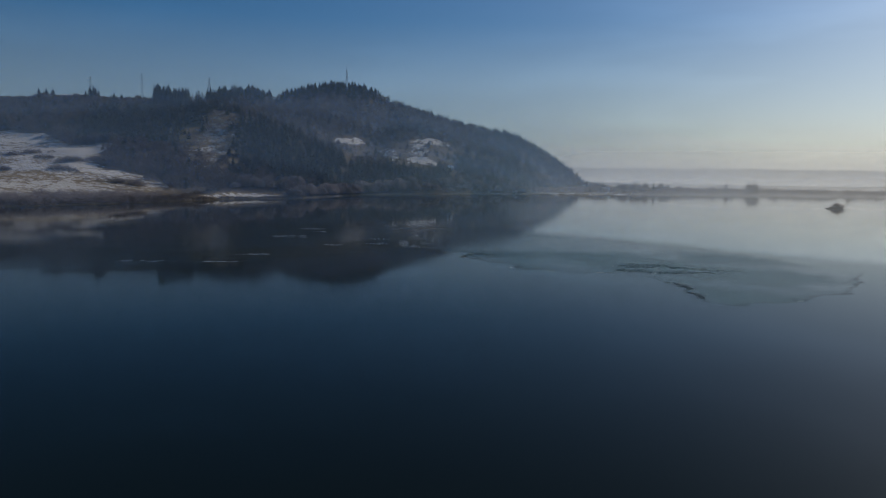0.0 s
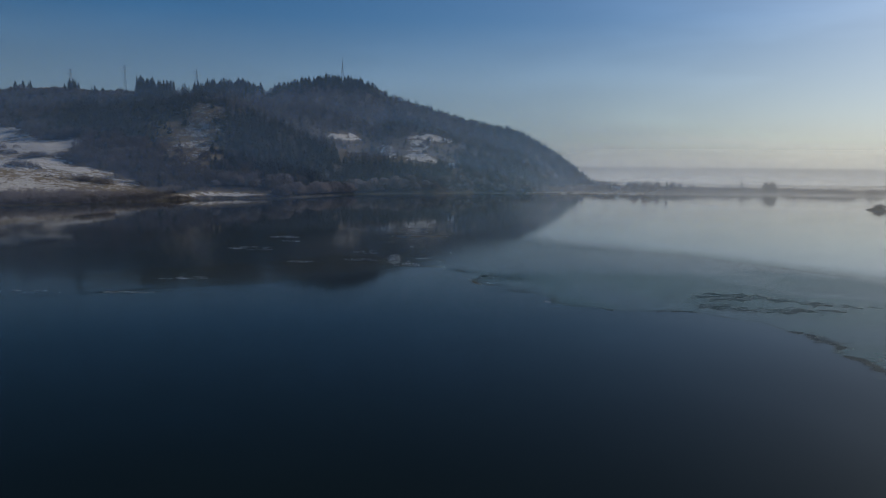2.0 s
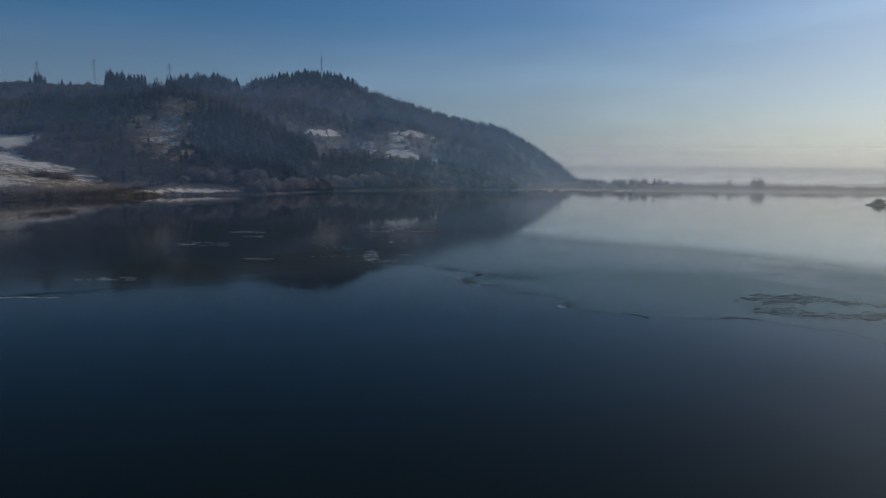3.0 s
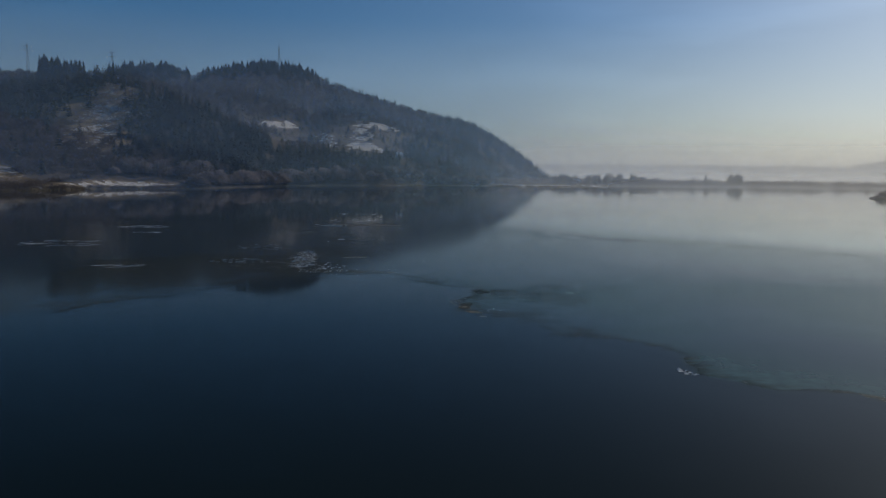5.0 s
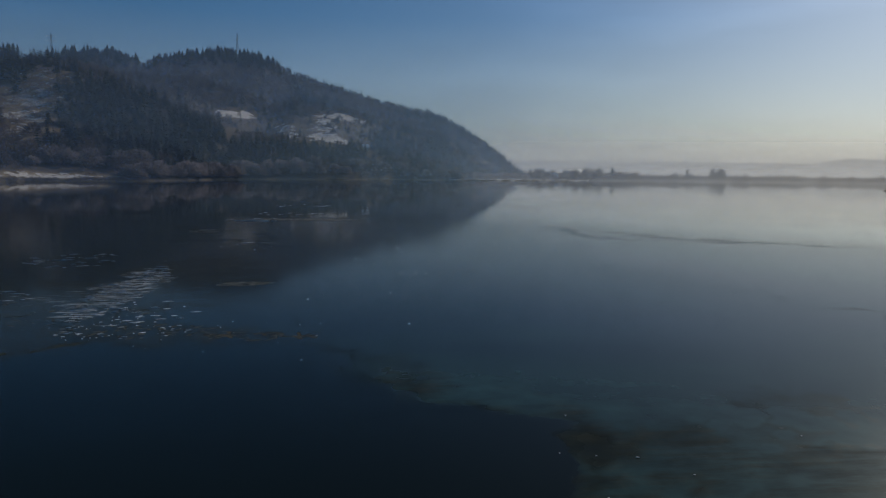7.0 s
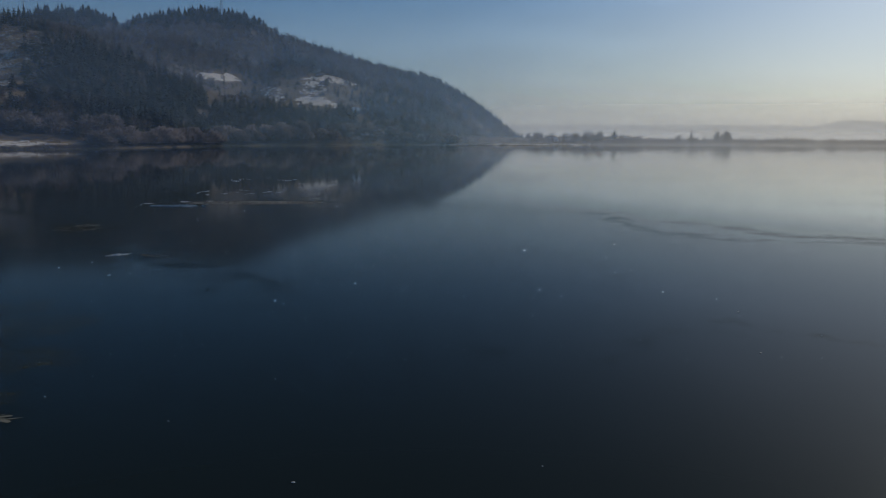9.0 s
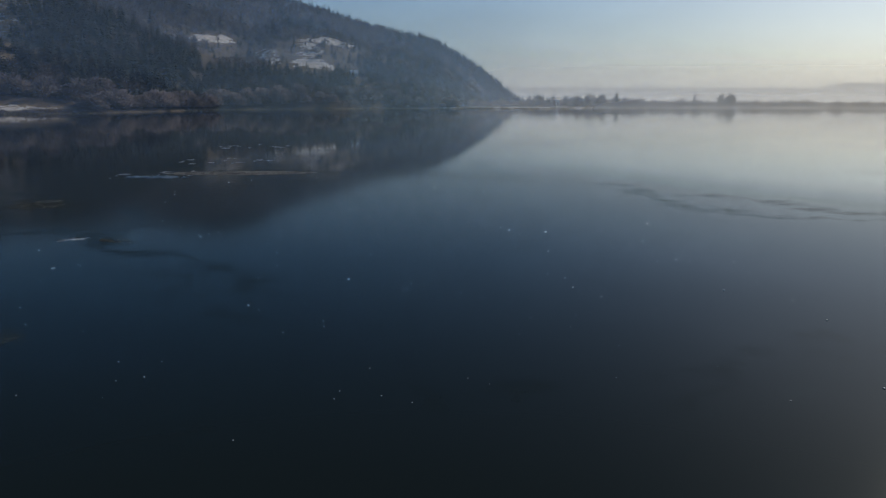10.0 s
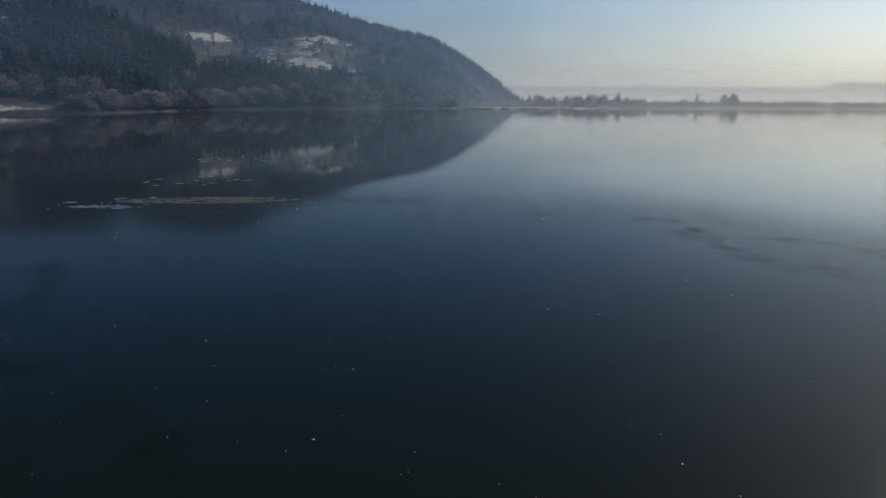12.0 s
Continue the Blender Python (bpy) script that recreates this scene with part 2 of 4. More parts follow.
WEED = varied("brown_waterweed", (0.020, 0.021, 0.014), (0.062, 0.057, 0.038), 0.9, 0.85, 0.3, 0.3, 0.3, 0.05)
PLASTER = varied("white_plaster", (0.55, 0.54, 0.52), (0.80, 0.79, 0.77), 0.8, 0.85, 0.2)
STEEL = varied("galvanised_steel", (0.16, 0.17, 0.18), (0.30, 0.31, 0.32), 1.0, 0.5, 0.5, 0.1)
# tints of the flat sheets that stand in for mist and haze
MIST_SHEET = haze_sheet_material("ground_mist", (0.95, 0.96, 0.95), 0.25)
FAR_MIST_SHEET = haze_sheet_material("distant_mist", (0.80, 0.82, 0.83), 0.25, 0.93)
BLUE_HAZE_SHEET = haze_sheet_material("blue_haze", (0.37, 0.59, 1.0), 0.45)
GREY_HAZE_SHEET = haze_sheet_material("grey_haze", (0.47, 0.70, 0.93), 0.45)

# ---- building helpers ----
rng = np.random.default_rng(7)


def mesh_from(name, verts, tris, mat, smooth=False, **attrs):
    """A mesh of triangles from arrays, with float attributes by point."""
    verts, tris = np.asarray(verts, np.float32), np.asarray(tris, np.int32)
    me = bpy.data.meshes.new(name)
    me.vertices.add(len(verts))
    me.vertices.foreach_set("co", verts.ravel())
    k = tris.shape[1]
    me.loops.add(tris.size)
    me.loops.foreach_set("vertex_index", tris.ravel())
    me.polygons.add(len(tris))
    me.polygons.foreach_set("loop_start", np.arange(0, tris.size, k, dtype=np.int32))
    me.polygons.foreach_set("use_smooth", np.full(len(tris), smooth))
    for key, values in attrs.items():
        a = me.attributes.new(key, "FLOAT", "POINT")
        a.data.foreach_set("value", np.asarray(values, np.float32))
    me.update(calc_edges=True)
    me.validate()
    me.materials.append(mat)
    return me


def under(name, data, parent, label=""):
    """One part of a thing."""
    ob = new(name, data)
    ob.parent = parent
    return tagged(ob, label)


def fbm(x, y, scale, octaves=4, seed=0.0):
    """Smooth noise of -1..1 on arrays, as a sum of turned sine products."""
    r = np.random.default_rng(int(seed * 977) + 5)
    total, amp, norm, f = np.zeros_like(np.asarray(x, float)), 1.0, 0.0, 1.0 / scale
    for _ in range(octaves):
        for _ in range(3):
            a, p, q = r.uniform(0, math.tau, 3)
            u, v = np.cos(a) * x + np.sin(a) * y, -np.sin(a) * x + np.cos(a) * y
            total = total + amp * np.sin(u * f * math.tau + p + 1.3 * np.sin(v * f * 3.1 + q)) / 3 * 1.6
        norm, amp, f = norm + amp, amp * 0.5, f * 2.03
    return total / norm


def step(a, b, v):
    t = np.clip((v - a) / (b - a), 0, 1)
    return t * t * (3 - 2 * t)


# ---- the lie of the land ----
def shore(x):
    """How far ahead the far bank's waterline lies."""
    return np.interp(x, [-1500, -600, -400, -300, -244, -207, -187, -165, -138, -120, -100, -78, -42, 0, 45, 100, 150, 280, 430, 600, 1000, 1500],
                     [-700, 0, 200, 330, 415, 475, 520, 572, 590, 612, 672, 735, 765, 800, 845, 855, 872, 900, 945, 975, 1000, 900])


def waterline(x):
    return shore(x) + 3.0 * fbm(x, 0 * x, 60, 3, 3.0)


def crest(x):
    """The hill's crest: how far ahead, and how high its ground is."""
    ahead = np.interp(x, [-900, -386, -349, -306, -258, -207, -160, -79, 20, 125, 213, 300], [1000, 1000, 1012, 1100, 1150, 1215, 1245, 1280, 1310, 1330, 1355, 1390])
    high = np.interp(x, [-900, -600, -490, -386, -349, -306, -258, -207, -160, -117, -79, -30, 20, 72, 125, 168, 213, 242, 266, 300],
                     [100, 119, 121, 118, 116, 134, 134, 154, 161, 156, 141, 125, 113, 103, 92, 77, 52, 35, 15, 0])
    return ahead, high


def foot(x):
    """Where the slope begins to rise from the bank."""
    return np.maximum(np.interp(x, [-300, 0, 45, 100, 150, 200, 260, 300], [8, 8, 10, 20, 128, 300, 450, 490]) + shore(x), 320)


def height(x, y):
    x, y = np.asarray(x, float), np.asarray(y, float)
    ahead, high = crest(x)
    base = foot(x)
    t = (y - base) / np.maximum(ahead - base, 1)
    e = np.interp(x, [-600, -400, -300, -230, -180, -140, -100, -60, -15, 50, 150, 300], [2.3, 1.9, 1.6, 1.5, 1.35, 1.5, 1.35, 0.88, 0.70, 0.70, 0.85, 1.0])
    up = high * np.clip(t, 0, 1) ** e
    down = 1 - 0.75 * step(0, 700, y - ahead)
    hill = np.where(t < 1, up, high * down)
    hill = hill + 30 * np.exp(-((x + 250) / 70) ** 2 - ((y - 850) / 85) ** 2)
    # a low terrace along the western bank
    hill = hill + 4.8 * step(3, 42, y - shore(x)) * step(-196, -170, x) * (1 - step(-138, -108, x)) * (1 - 0.8 * step(60, 200, y - shore(x)))
    rough = 2.2 * fbm(x, y, 120, 4, 1.0) * step(5, 40, hill)
    bank = -3 + 4.2 * step(-10, 9, y - waterline(x)) + 0.5 * fbm(x, y, 45, 3, 2.0)
    near = step(-700, -800, y) * 6 + step(1250, 1400, x) * 5 + step(-1300, -1450, x) * 8
    far = (60 + 6 * fbm(x, 0 * x, 900, 4, 4.0)) * np.exp(-((y - 3300) / 420) ** 2) * step(-300, 100, x)
    far = far + (104 + 8 * fbm(x, 0 * x, 900, 3, 4.5)) * np.exp(-((y - 3950) / 330) ** 2) * step(2150, 2800, x)
    return bank + hill + rough + near + far


def inside(x, y, cx, cy, rx, ry, turn=0.0, ragged=0.35, seed=9.0):
    """1 in the middle of an irregular patch, 0 outside."""
    a = radians(turn)
    u, v = (x - cx) * math.cos(a) + (y - cy) * math.sin(a), -(x - cx) * math.sin(a) + (y - cy) * math.cos(a)
    r = np.sqrt((u / rx) ** 2 + (v / ry) ** 2) + ragged * fbm(x, y, 0.9 * min(rx, ry), 3, seed)
    return 1 - step(0.8, 1.1, r)


def field_top(x):
    """The upper edge of the western snow fields."""
    return np.interp(x, [-720, -497, -429, -395, -362, -324, -303, -278, -247, -205, -190], [845, 825, 803, 755, 735, 732, 640, 618, 610, 574, 546])


def bank_snow(x, y):
    """The clean snow strip along the western bank."""
    u = y - shore(x) + 1.5 * fbm(x, y, 22, 3, 19.0)
    return step(7.5, 9.5, u) * (1 - step(-5, 3, u - np.interp(x, [-208, -180, -150, -122], [20, 27, 25, 12]))) * step(-200, -188, x) * (1 - step(-131, -122, x))


def snow_share(x, y):
    wild = 8 * fbm(x, y, 60, 3, 11.0)
    field = step(0, 14, field_top(x) + wild - y) * step(58, 84, y - shore(x)) * (1 - step(-204, -186, x))
    bands = 0.5 + 0.5 * np.sin((y - 0.25 * x) / 17 + 1.5 * fbm(x, y, 90, 2, 13.0))
    s = field * (0.48 + 0.16 * bands + 0.12 * step(600, 680, y))
    s = np.maximum(s, bank_snow(x, y) * (0.46 + 0.14 * step(-192, -178, x)))
    s = np.maximum(s, inside(x, y, -236, 762, 20, 88, 13, 0.5) * 0.53)
    s = np.maximum(s, inside(x, y, -120, 962, 36, 12, 65, 0.4) * 0.78)
    s = np.maximum(s, inside(x, y, -62, 912, 13, 42, 12, 0.4) * 0.56)
    s = np.maximum(s, inside(x, y, -11, 1010, 37, 19, 46, 0.45) * 0.80)
    s = np.maximum(s, inside(x, y, -27, 940, 13, 46, 0, 0.5) * 0.57)
    s = np.maximum(s, inside(x, y, -22, 888, 19, 22, 0, 0.5) * 0.76)
    s = np.maximum(s, inside(x, y, -490, 1005, 60, 10) * 0.7)
    s = np.maximum(s, step(70, 110, x) * step(1, 6, y - shore(x)) * (0.40 + 0.3 * (1 - step(8, 16, y - shore(x)))) * (1 - step(-10, 5, y - foot(x))))
    return np.maximum(s, 0.10)


def open_land(x, y):
    """1 where no wood grows."""
    o = step(0, 20, field_top(x) + 8 * fbm(x, y, 60, 3, 11.0) - y) * step(25, 40, y - shore(x)) * (1 - step(-212, -196, x))
    o = np.maximum(o, bank_snow(x, y))
    o = np.maximum(o, np.maximum(inside(x, y, -234, 757, 25, 98, 13) * 0.96, inside(x, y, -266, 782, 24, 40, 13) * 0.8))
    o = np.maximum(o, inside(x, y, -75, 945, 82, 70, 0, 0.2) * 0.92)
    o = np.maximum(o, inside(x, y, -25, 925, 45, 75, 0, 0.2) * 0.96)
    o = np.maximum(o, inside(x, y, 45, 992, 50, 18, 8, 0.3) * 0.9)
    return np.maximum(o, inside(x, y, -5, 1000, 42, 40, 0, 0.2) * 0.96)


def axis(lo, a, b, hi, fine, outer):
    """Grid lines, close together from a to b and wider outside."""
    out = np.linspace(0, 1, outer + 1)[1:] ** 1.8
    return np.concatenate([(a - (a - lo) * out)[::-1], np.arange(a, b, fine), b + (hi - b) * np.concatenate([[0], out])])


def build_ground():
    xs, ys = axis(-4800, -720, 420, 4800, 6.5, 34), axis(-4800, 380, 1480, 4800, 6.5, 34)
    X, Y = np.meshgrid(xs, ys)
    Z = height(X, Y)
    n, k = len(xs), len(ys)
    i = (np.arange(k - 1)[:, None] * n + np.arange(n - 1)[None, :]).ravel()
    quads = np.stack([i, i + 1, i + n + 1, i + n], 1)
    x, y = X.ravel(), Y.ravel()
    grass = np.clip(np.maximum(open_land(x, y), (0.25 + 0.35 * step(-120, -90, x)) * (1 - step(4, 10, y - shore(x)))) * (1 - 0.65 * step(850, 880, y) * (x > -170)) + 0.4 * step(100, 160, x) * (1 - step(3, 8, Z.ravel())), 0, 1)
    me = mesh_from("ground", np.stack([x, y, Z.ravel()], 1), quads, GROUND, True, snow=snow_share(x, y), grass=grass)
    tagged(new("ground", me), "brown wooded hillside and lake bank with thin snow", "ground", kind="structure")


def build_water():
    xs, ys = np.linspace(-1700, 1700, 18), np.linspace(-1000, 1150, 12)
    X, Y = np.meshgrid(xs, ys)
    n, k = len(xs), len(ys)
    i = (np.arange(k - 1)[:, None] * n + np.arange(n - 1)[None, :]).ravel()
    me = mesh_from("water", np.stack([X.ravel(), Y.ravel(), 0 * X.ravel()], 1), np.stack([i, i + 1, i + n + 1, i + n], 1), WATER, True)
    tagged(new("water", me), "calm dark blue lake water, still as a mirror", "water", kind="structure")


build_ground()
build_water()


# ---- upright sheets in place of haze ----
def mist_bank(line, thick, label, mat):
    """An upright translucent sheet in place of haze, along (x, y, thickness, height), fading upwards."""
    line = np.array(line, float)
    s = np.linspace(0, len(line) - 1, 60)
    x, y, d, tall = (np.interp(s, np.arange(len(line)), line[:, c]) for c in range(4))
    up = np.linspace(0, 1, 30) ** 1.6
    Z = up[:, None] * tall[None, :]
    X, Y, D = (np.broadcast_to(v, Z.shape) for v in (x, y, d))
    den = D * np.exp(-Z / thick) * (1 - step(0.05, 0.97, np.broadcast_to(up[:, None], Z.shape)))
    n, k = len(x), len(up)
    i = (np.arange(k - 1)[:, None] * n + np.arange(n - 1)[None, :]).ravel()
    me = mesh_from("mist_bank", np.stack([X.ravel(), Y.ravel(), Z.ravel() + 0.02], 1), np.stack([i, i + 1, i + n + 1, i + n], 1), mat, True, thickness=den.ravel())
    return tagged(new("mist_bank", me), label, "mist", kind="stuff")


# flat veils, placed and tinted to pale or blue what lies behind
mist_bank([(-760, 395, 0.10, 200), (-300, 395, 0.10, 200), (-210, 395, 0.10, 180), (-110, 395, 0.03, 160), (-30, 395, 0.0, 150)], 300, "translucent blue-tinted sheet standing in for haze over the lake shore", BLUE_HAZE_SHEET)
mist_bank([(-760, 560, 0.12, 230), (-220, 560, 0.13, 230), (-130, 560, 0.15, 230), (-60, 560, 0.10, 220), (40, 560, 0.0, 210)], 300, "translucent blue-tinted sheet standing in for haze over the lake shore", BLUE_HAZE_SHEET)
mist_bank([(-760, 730, 0.08, 250), (-270, 730, 0.08, 250), (-115, 730, 0.09, 250), (-30, 730, 0.18, 240), (60, 730, 0.16, 230), (140, 730, 0.0, 200)], 300, "translucent blue-tinted sheet standing in for haze over the lake shore", GREY_HAZE_SHEET)
mist_bank([(-50, 815, 0.0, 240), (10, 815, 0.16, 230), (80, 815, 0.27, 220), (300, 815, 0.16, 140), (460, 815, 0.0, 80)], 300, "translucent blue-tinted sheet standing in for haze over the lake shore", GREY_HAZE_SHEET)
mist_bank([(-760, 890, 0.22, 240), (-100, 890, 0.18, 240), (60, 890, 0.14, 240), (250, 890, 0.14, 160), (450, 890, 0.0, 80)], 300, "translucent blue-tinted sheet standing in for haze before the upper slope", BLUE_HAZE_SHEET)
mist_bank([(-760, 1060, 0.26, 230), (-100, 1060, 0.26, 230), (150, 1060, 0.18, 210), (280, 1060, 0.14, 140), (450, 1060, 0.0, 80)], 300, "translucent blue-tinted sheet standing in for haze before the upper slope", BLUE_HAZE_SHEET)
mist_bank([(110, 545, 0.0, 110), (230, 545, 0.16, 110), (310, 545, 0.30, 110), (900, 545, 0.42, 110)], 50, "translucent pale sheet standing in for mist on the open lake", MIST_SHEET)
mist_bank([(60, 866, 0.0, 140), (130, 875, 0.20, 140), (250, 890, 0.40, 140), (600, 930, 0.52, 140), (1500, 1000, 0.60, 140)], 38, "translucent pale sheet standing in for mist over the flat far bank", MIST_SHEET)
mist_bank([(150, 1640, 0.0, 150), (420, 1560, 0.60, 150), (900, 1430, 0.70, 150), (2600, 950, 0.76, 150)], 30, "translucent pale sheet standing in for mist over the plain behind the lake", MIST_SHEET)
mist_bank([(150, 2500, 0.0, 210), (500, 2450, 0.84, 230), (1500, 2200, 0.92, 230), (4500, 1500, 0.95, 230)], 230, "translucent pale sheet standing in for distant haze below low hills", FAR_MIST_SHEET)
mist_bank([(900, 3650, 0.0, 240), (2100, 3500, 0.35, 240), (4600, 2500, 0.50, 240)], 180, "translucent pale sheet standing in for distant haze below low hills", FAR_MIST_SHEET)

# ---- trees ----
def tube(points, radii, sides=5):
    """A tapered limb along points."""
    pts = np.asarray(points, float)
    verts, tris = [], []
    for i, (p, r) in enumerate(zip(pts, radii)):
        way = pts[min(i + 1, len(pts) - 1)] - pts[max(i - 1, 0)]
        way = way / (np.linalg.norm(way) + 1e-9)
        side = np.cross(way, (0.31, 0.95, 0.1))
        side /= np.linalg.norm(side) + 1e-9
        other = np.cross(way, side)
        for s in range(sides):
            a = math.tau * s / sides
            verts.append(p + r * (math.cos(a) * side + math.sin(a) * other))
    for i in range(len(pts) - 1):
        for s in range(sides):
            a, b = i * sides + s, i * sides + (s + 1) % sides
            tris += [(a, b, b + sides), (a, b + sides, a + sides)]
    return np.array(verts), np.array(tris)


def joined(pieces):
    """Several (verts, tris) as one."""
    verts, tris, n = [], [], 0
    for v, t in pieces:
        verts.append(v)
        tris.append(np.asarray(t) + n)
        n += len(v)
    return np.concatenate(verts), np.concatenate(tris)


def conifer(seed, tiers=11, arms=7, slim=0.21):
    """A spruce 1 m tall: a trunk, and whorls of drooping boughs with gaps between."""
    r = np.random.default_rng(seed)
    trunk = tube([(0, 0, -0.03), (0.004, 0, 0.4), (0, 0.003, 0.97)], (0.016, 0.011, 0.002), 5)
    verts, tris = [], []
    for k in range(tiers):
        h = 0.10 + 0.88 * (k / (tiers - 1)) ** 0.92
        reach = slim * (1 - (h - 0.08) / 0.95) ** 0.8 * (0.8 + 0.4 * r.random()) + 0.008
        for j in range(arms):
            if r.random() < 0.1:
                continue
            a = math.tau * (j + r.uniform(-0.35, 0.35)) / arms + k * 1.1
            c, s = math.cos(a), math.sin(a)
            L = reach * r.uniform(0.7, 1.25)
            w, drop = L * 0.42, L * r.uniform(0.35, 0.75)
            top, mid, tip = h + 0.035, h - drop * 0.4, h - drop
            n = len(verts)
            verts += [(0.008 * c, 0.008 * s, top), (0.6 * L * c - w * s, 0.6 * L * s + w * c, mid - 0.012), (0.6 * L * c + w * s, 0.6 * L * s - w * c, mid - 0.012),
                      (L * c, L * s, tip), (0.55 * L * c, 0.55 * L * s, mid + 0.02)]
            tris += [(n, n + 1, n + 4), (n, n + 4, n + 2), (n + 1, n + 3, n + 4), (n + 4, n + 3, n + 2)]
    return trunk, (np.array(verts), np.array(tris))


def bare_tree(seed, limbs=7, twigs=150, wide=0.32, low=0.25, stems=1):
    """A leafless broad tree 1 m tall: trunk and limbs, and a fuzzy crown of fine twigs."""
    r = np.random.default_rng(seed)
    wood, tips = [], []
    for s in range(stems):
        lean = r.uniform(-0.12, 0.12, 2) * stems
        top = np.array((lean[0], lean[1], 0.72))
        wood.append(tube([(0.02 * s, 0, -0.03), top * 0.5, top], (0.020 / stems ** 0.5, 0.014 / stems ** 0.5, 0.005), 5))
        for k in range(max(2, limbs // stems)):
            h = r.uniform(low, 0.7)
            a = r.uniform(0, math.tau)
            root = top * (h / 0.72)
            out = wide * r.uniform(0.5, 1.0) * (1.15 - 0.5 * abs(h - 0.45))
            end = root + np.array((math.cos(a) * out, math.sin(a) * out, r.uniform(0.10, 0.32)))
            wood.append(tube([root, (root + end) / 2 + (0, 0, 0.02), end], (0.009, 0.006, 0.003), 4))
            tips += [root * 0.3 + end * 0.7, end, (root + end) / 2]
        tips += [top, top * 0.9]
    verts, tris = [], []
    for k in range(twigs):
        p = np.array(tips[r.integers(len(tips))]) + r.normal(0, 0.055, 3) * (1, 1, 0.8)
        d = p - np.array((0, 0, 0.35))
        d = d / np.linalg.norm(d) + r.normal(0, 0.55, 3) + (0, 0, 0.35)
        d /= np.linalg.norm(d)
        L = r.uniform(0.07, 0.17)
        side = np.cross(d, r.normal(0, 1, 3))
        side *= r.uniform(0.006, 0.014) / (np.linalg.norm(side) + 1e-9)
        n = len(verts)
        verts += [p - side, p + side, p + d * L * 0.6 + side * 1.6, p + d * L]
        tris += [(n, n + 1, n + 2), (n, n + 2, n + 3)]
    return joined(wood), (np.array(verts), np.array(tris))


def bush(seed, wide=0.75, twigs=230, coarse=1.0):
    """A bush 1 m tall: short stems, and a dense uneven dome of fine twigs down to the ground."""
    r = np.random.default_rng(seed)
    stems = [tube([(0, 0, -0.05), (0.3 * wide * math.cos(a), 0.3 * wide * math.sin(a), 0.35), (0.5 * wide * math.cos(a), 0.5 * wide * math.sin(a), 0.7)], (0.009, 0.006, 0.003), 4)
             for a in r.uniform(0, math.tau, 5)]
    lobes = r.normal(0, 1, (7, 3))
    lobes /= np.linalg.norm(lobes, axis=1)[:, None]
    verts, tris = [], []
    for k in range(twigs):
        d = r.normal(0, 1, 3)
        d[2] = abs(d[2]) * 0.9 - 0.1
        d /= np.linalg.norm(d)
        far = (0.72 + 0.26 * np.max(lobes @ d)) * r.uniform(0.35, 1.0) ** 0.5
        p = d * far * (wide, wide, 0.8) + (0, 0, 0.08)
        way = d * (1, 1, 1) + r.normal(0, 0.5, 3) + (0, 0, 0.4)
        way /= np.linalg.norm(way)
        L = coarse * r.uniform(0.10, 0.22)
        side = np.cross(way, r.normal(0, 1, 3))
        side *= coarse * r.uniform(0.012, 0.028) / (np.linalg.norm(side) + 1e-9)
        n = len(verts)
        verts += [p - side, p + side, p + way * L * 0.6 + side * 1.3, p + way * L]
        tris += [(n, n + 1, n + 2), (n, n + 2, n + 3)]
    return joined(stems), (np.array(verts), np.array(tris))


def crowned(seed, wide=0.45, twigs=300, coarse=1.0, limbs=8):
    """A leafless round-headed tree 1 m tall: trunk, limbs, and a full head of fine twigs."""
    stem, _ = bare_tree(seed, limbs, 4, wide * 0.8, 0.2)
    head = bush(seed + 1000, wide, twigs, coarse)[1]
    return stem, (head[0] * (1, 1, 0.82) + (0, 0, 0.16), head[1])


SPRUCES = [conifer(11 + i, 8 + i % 2, 6, 0.20 + 0.03 * (i % 4)) for i in range(6)]
FINE_SPRUCES = [conifer(31 + i, 13 + i % 3, 8, 0.21 + 0.03 * (i % 4)) for i in range(6)]
BARES = [crowned(41 + i, 0.36 + 0.05 * (i % 3), 105, 1.4, 3) for i in range(5)]
FINE_BARES = [crowned(61 + i, 0.34 + 0.06 * (i % 3), 260) for i in range(5)]
THINS = [bare_tree(51 + i, 8, 130, 0.26) for i in range(3)]
SHRUBS = [bush(71 + i, 0.75 + 0.12 * (i % 3), 110, 1.4) for i in range(5)]
ROUND_SHRUBS = [bush(111 + i, 0.75 + 0.1 * (i % 3), 200, 0.72) for i in range(5)]
FINE_SHRUBS = [bush(81 + i, 0.75 + 0.12 * (i % 3), 360, 0.78) for i in range(5)]


def tree_meshes(kinds, bark, leaf, stem_name):
    return [(mesh_from(stem_name, *w, bark, True), mesh_from("crown", *c, leaf)) for w, c in kinds]


SPRUCE_MESH = tree_meshes(FINE_SPRUCES, BARK, NEEDLE, "trunk")
BARE_MESH = tree_meshes(FINE_BARES, BARK, TWIG, "trunk")
THIN_MESH = tree_meshes(THINS, BARK, TWIG, "trunk")
BANK_MESH = tree_meshes([crowned(91 + i, 0.36 + 0.06 * (i % 3), 620, 0.9) for i in range(5)], BARK, LIT_BANK_TWIG, "trunk")
BANK_SHRUB_MESH = tree_meshes([bush(121 + i, 0.75 + 0.1 * (i % 3), 340, 0.68) for i in range(5)], BARK, LIT_BANK_TWIG, "stems")
SHRUB_MESH = tree_meshes(FINE_SHRUBS, BARK, SCRUB, "stems")


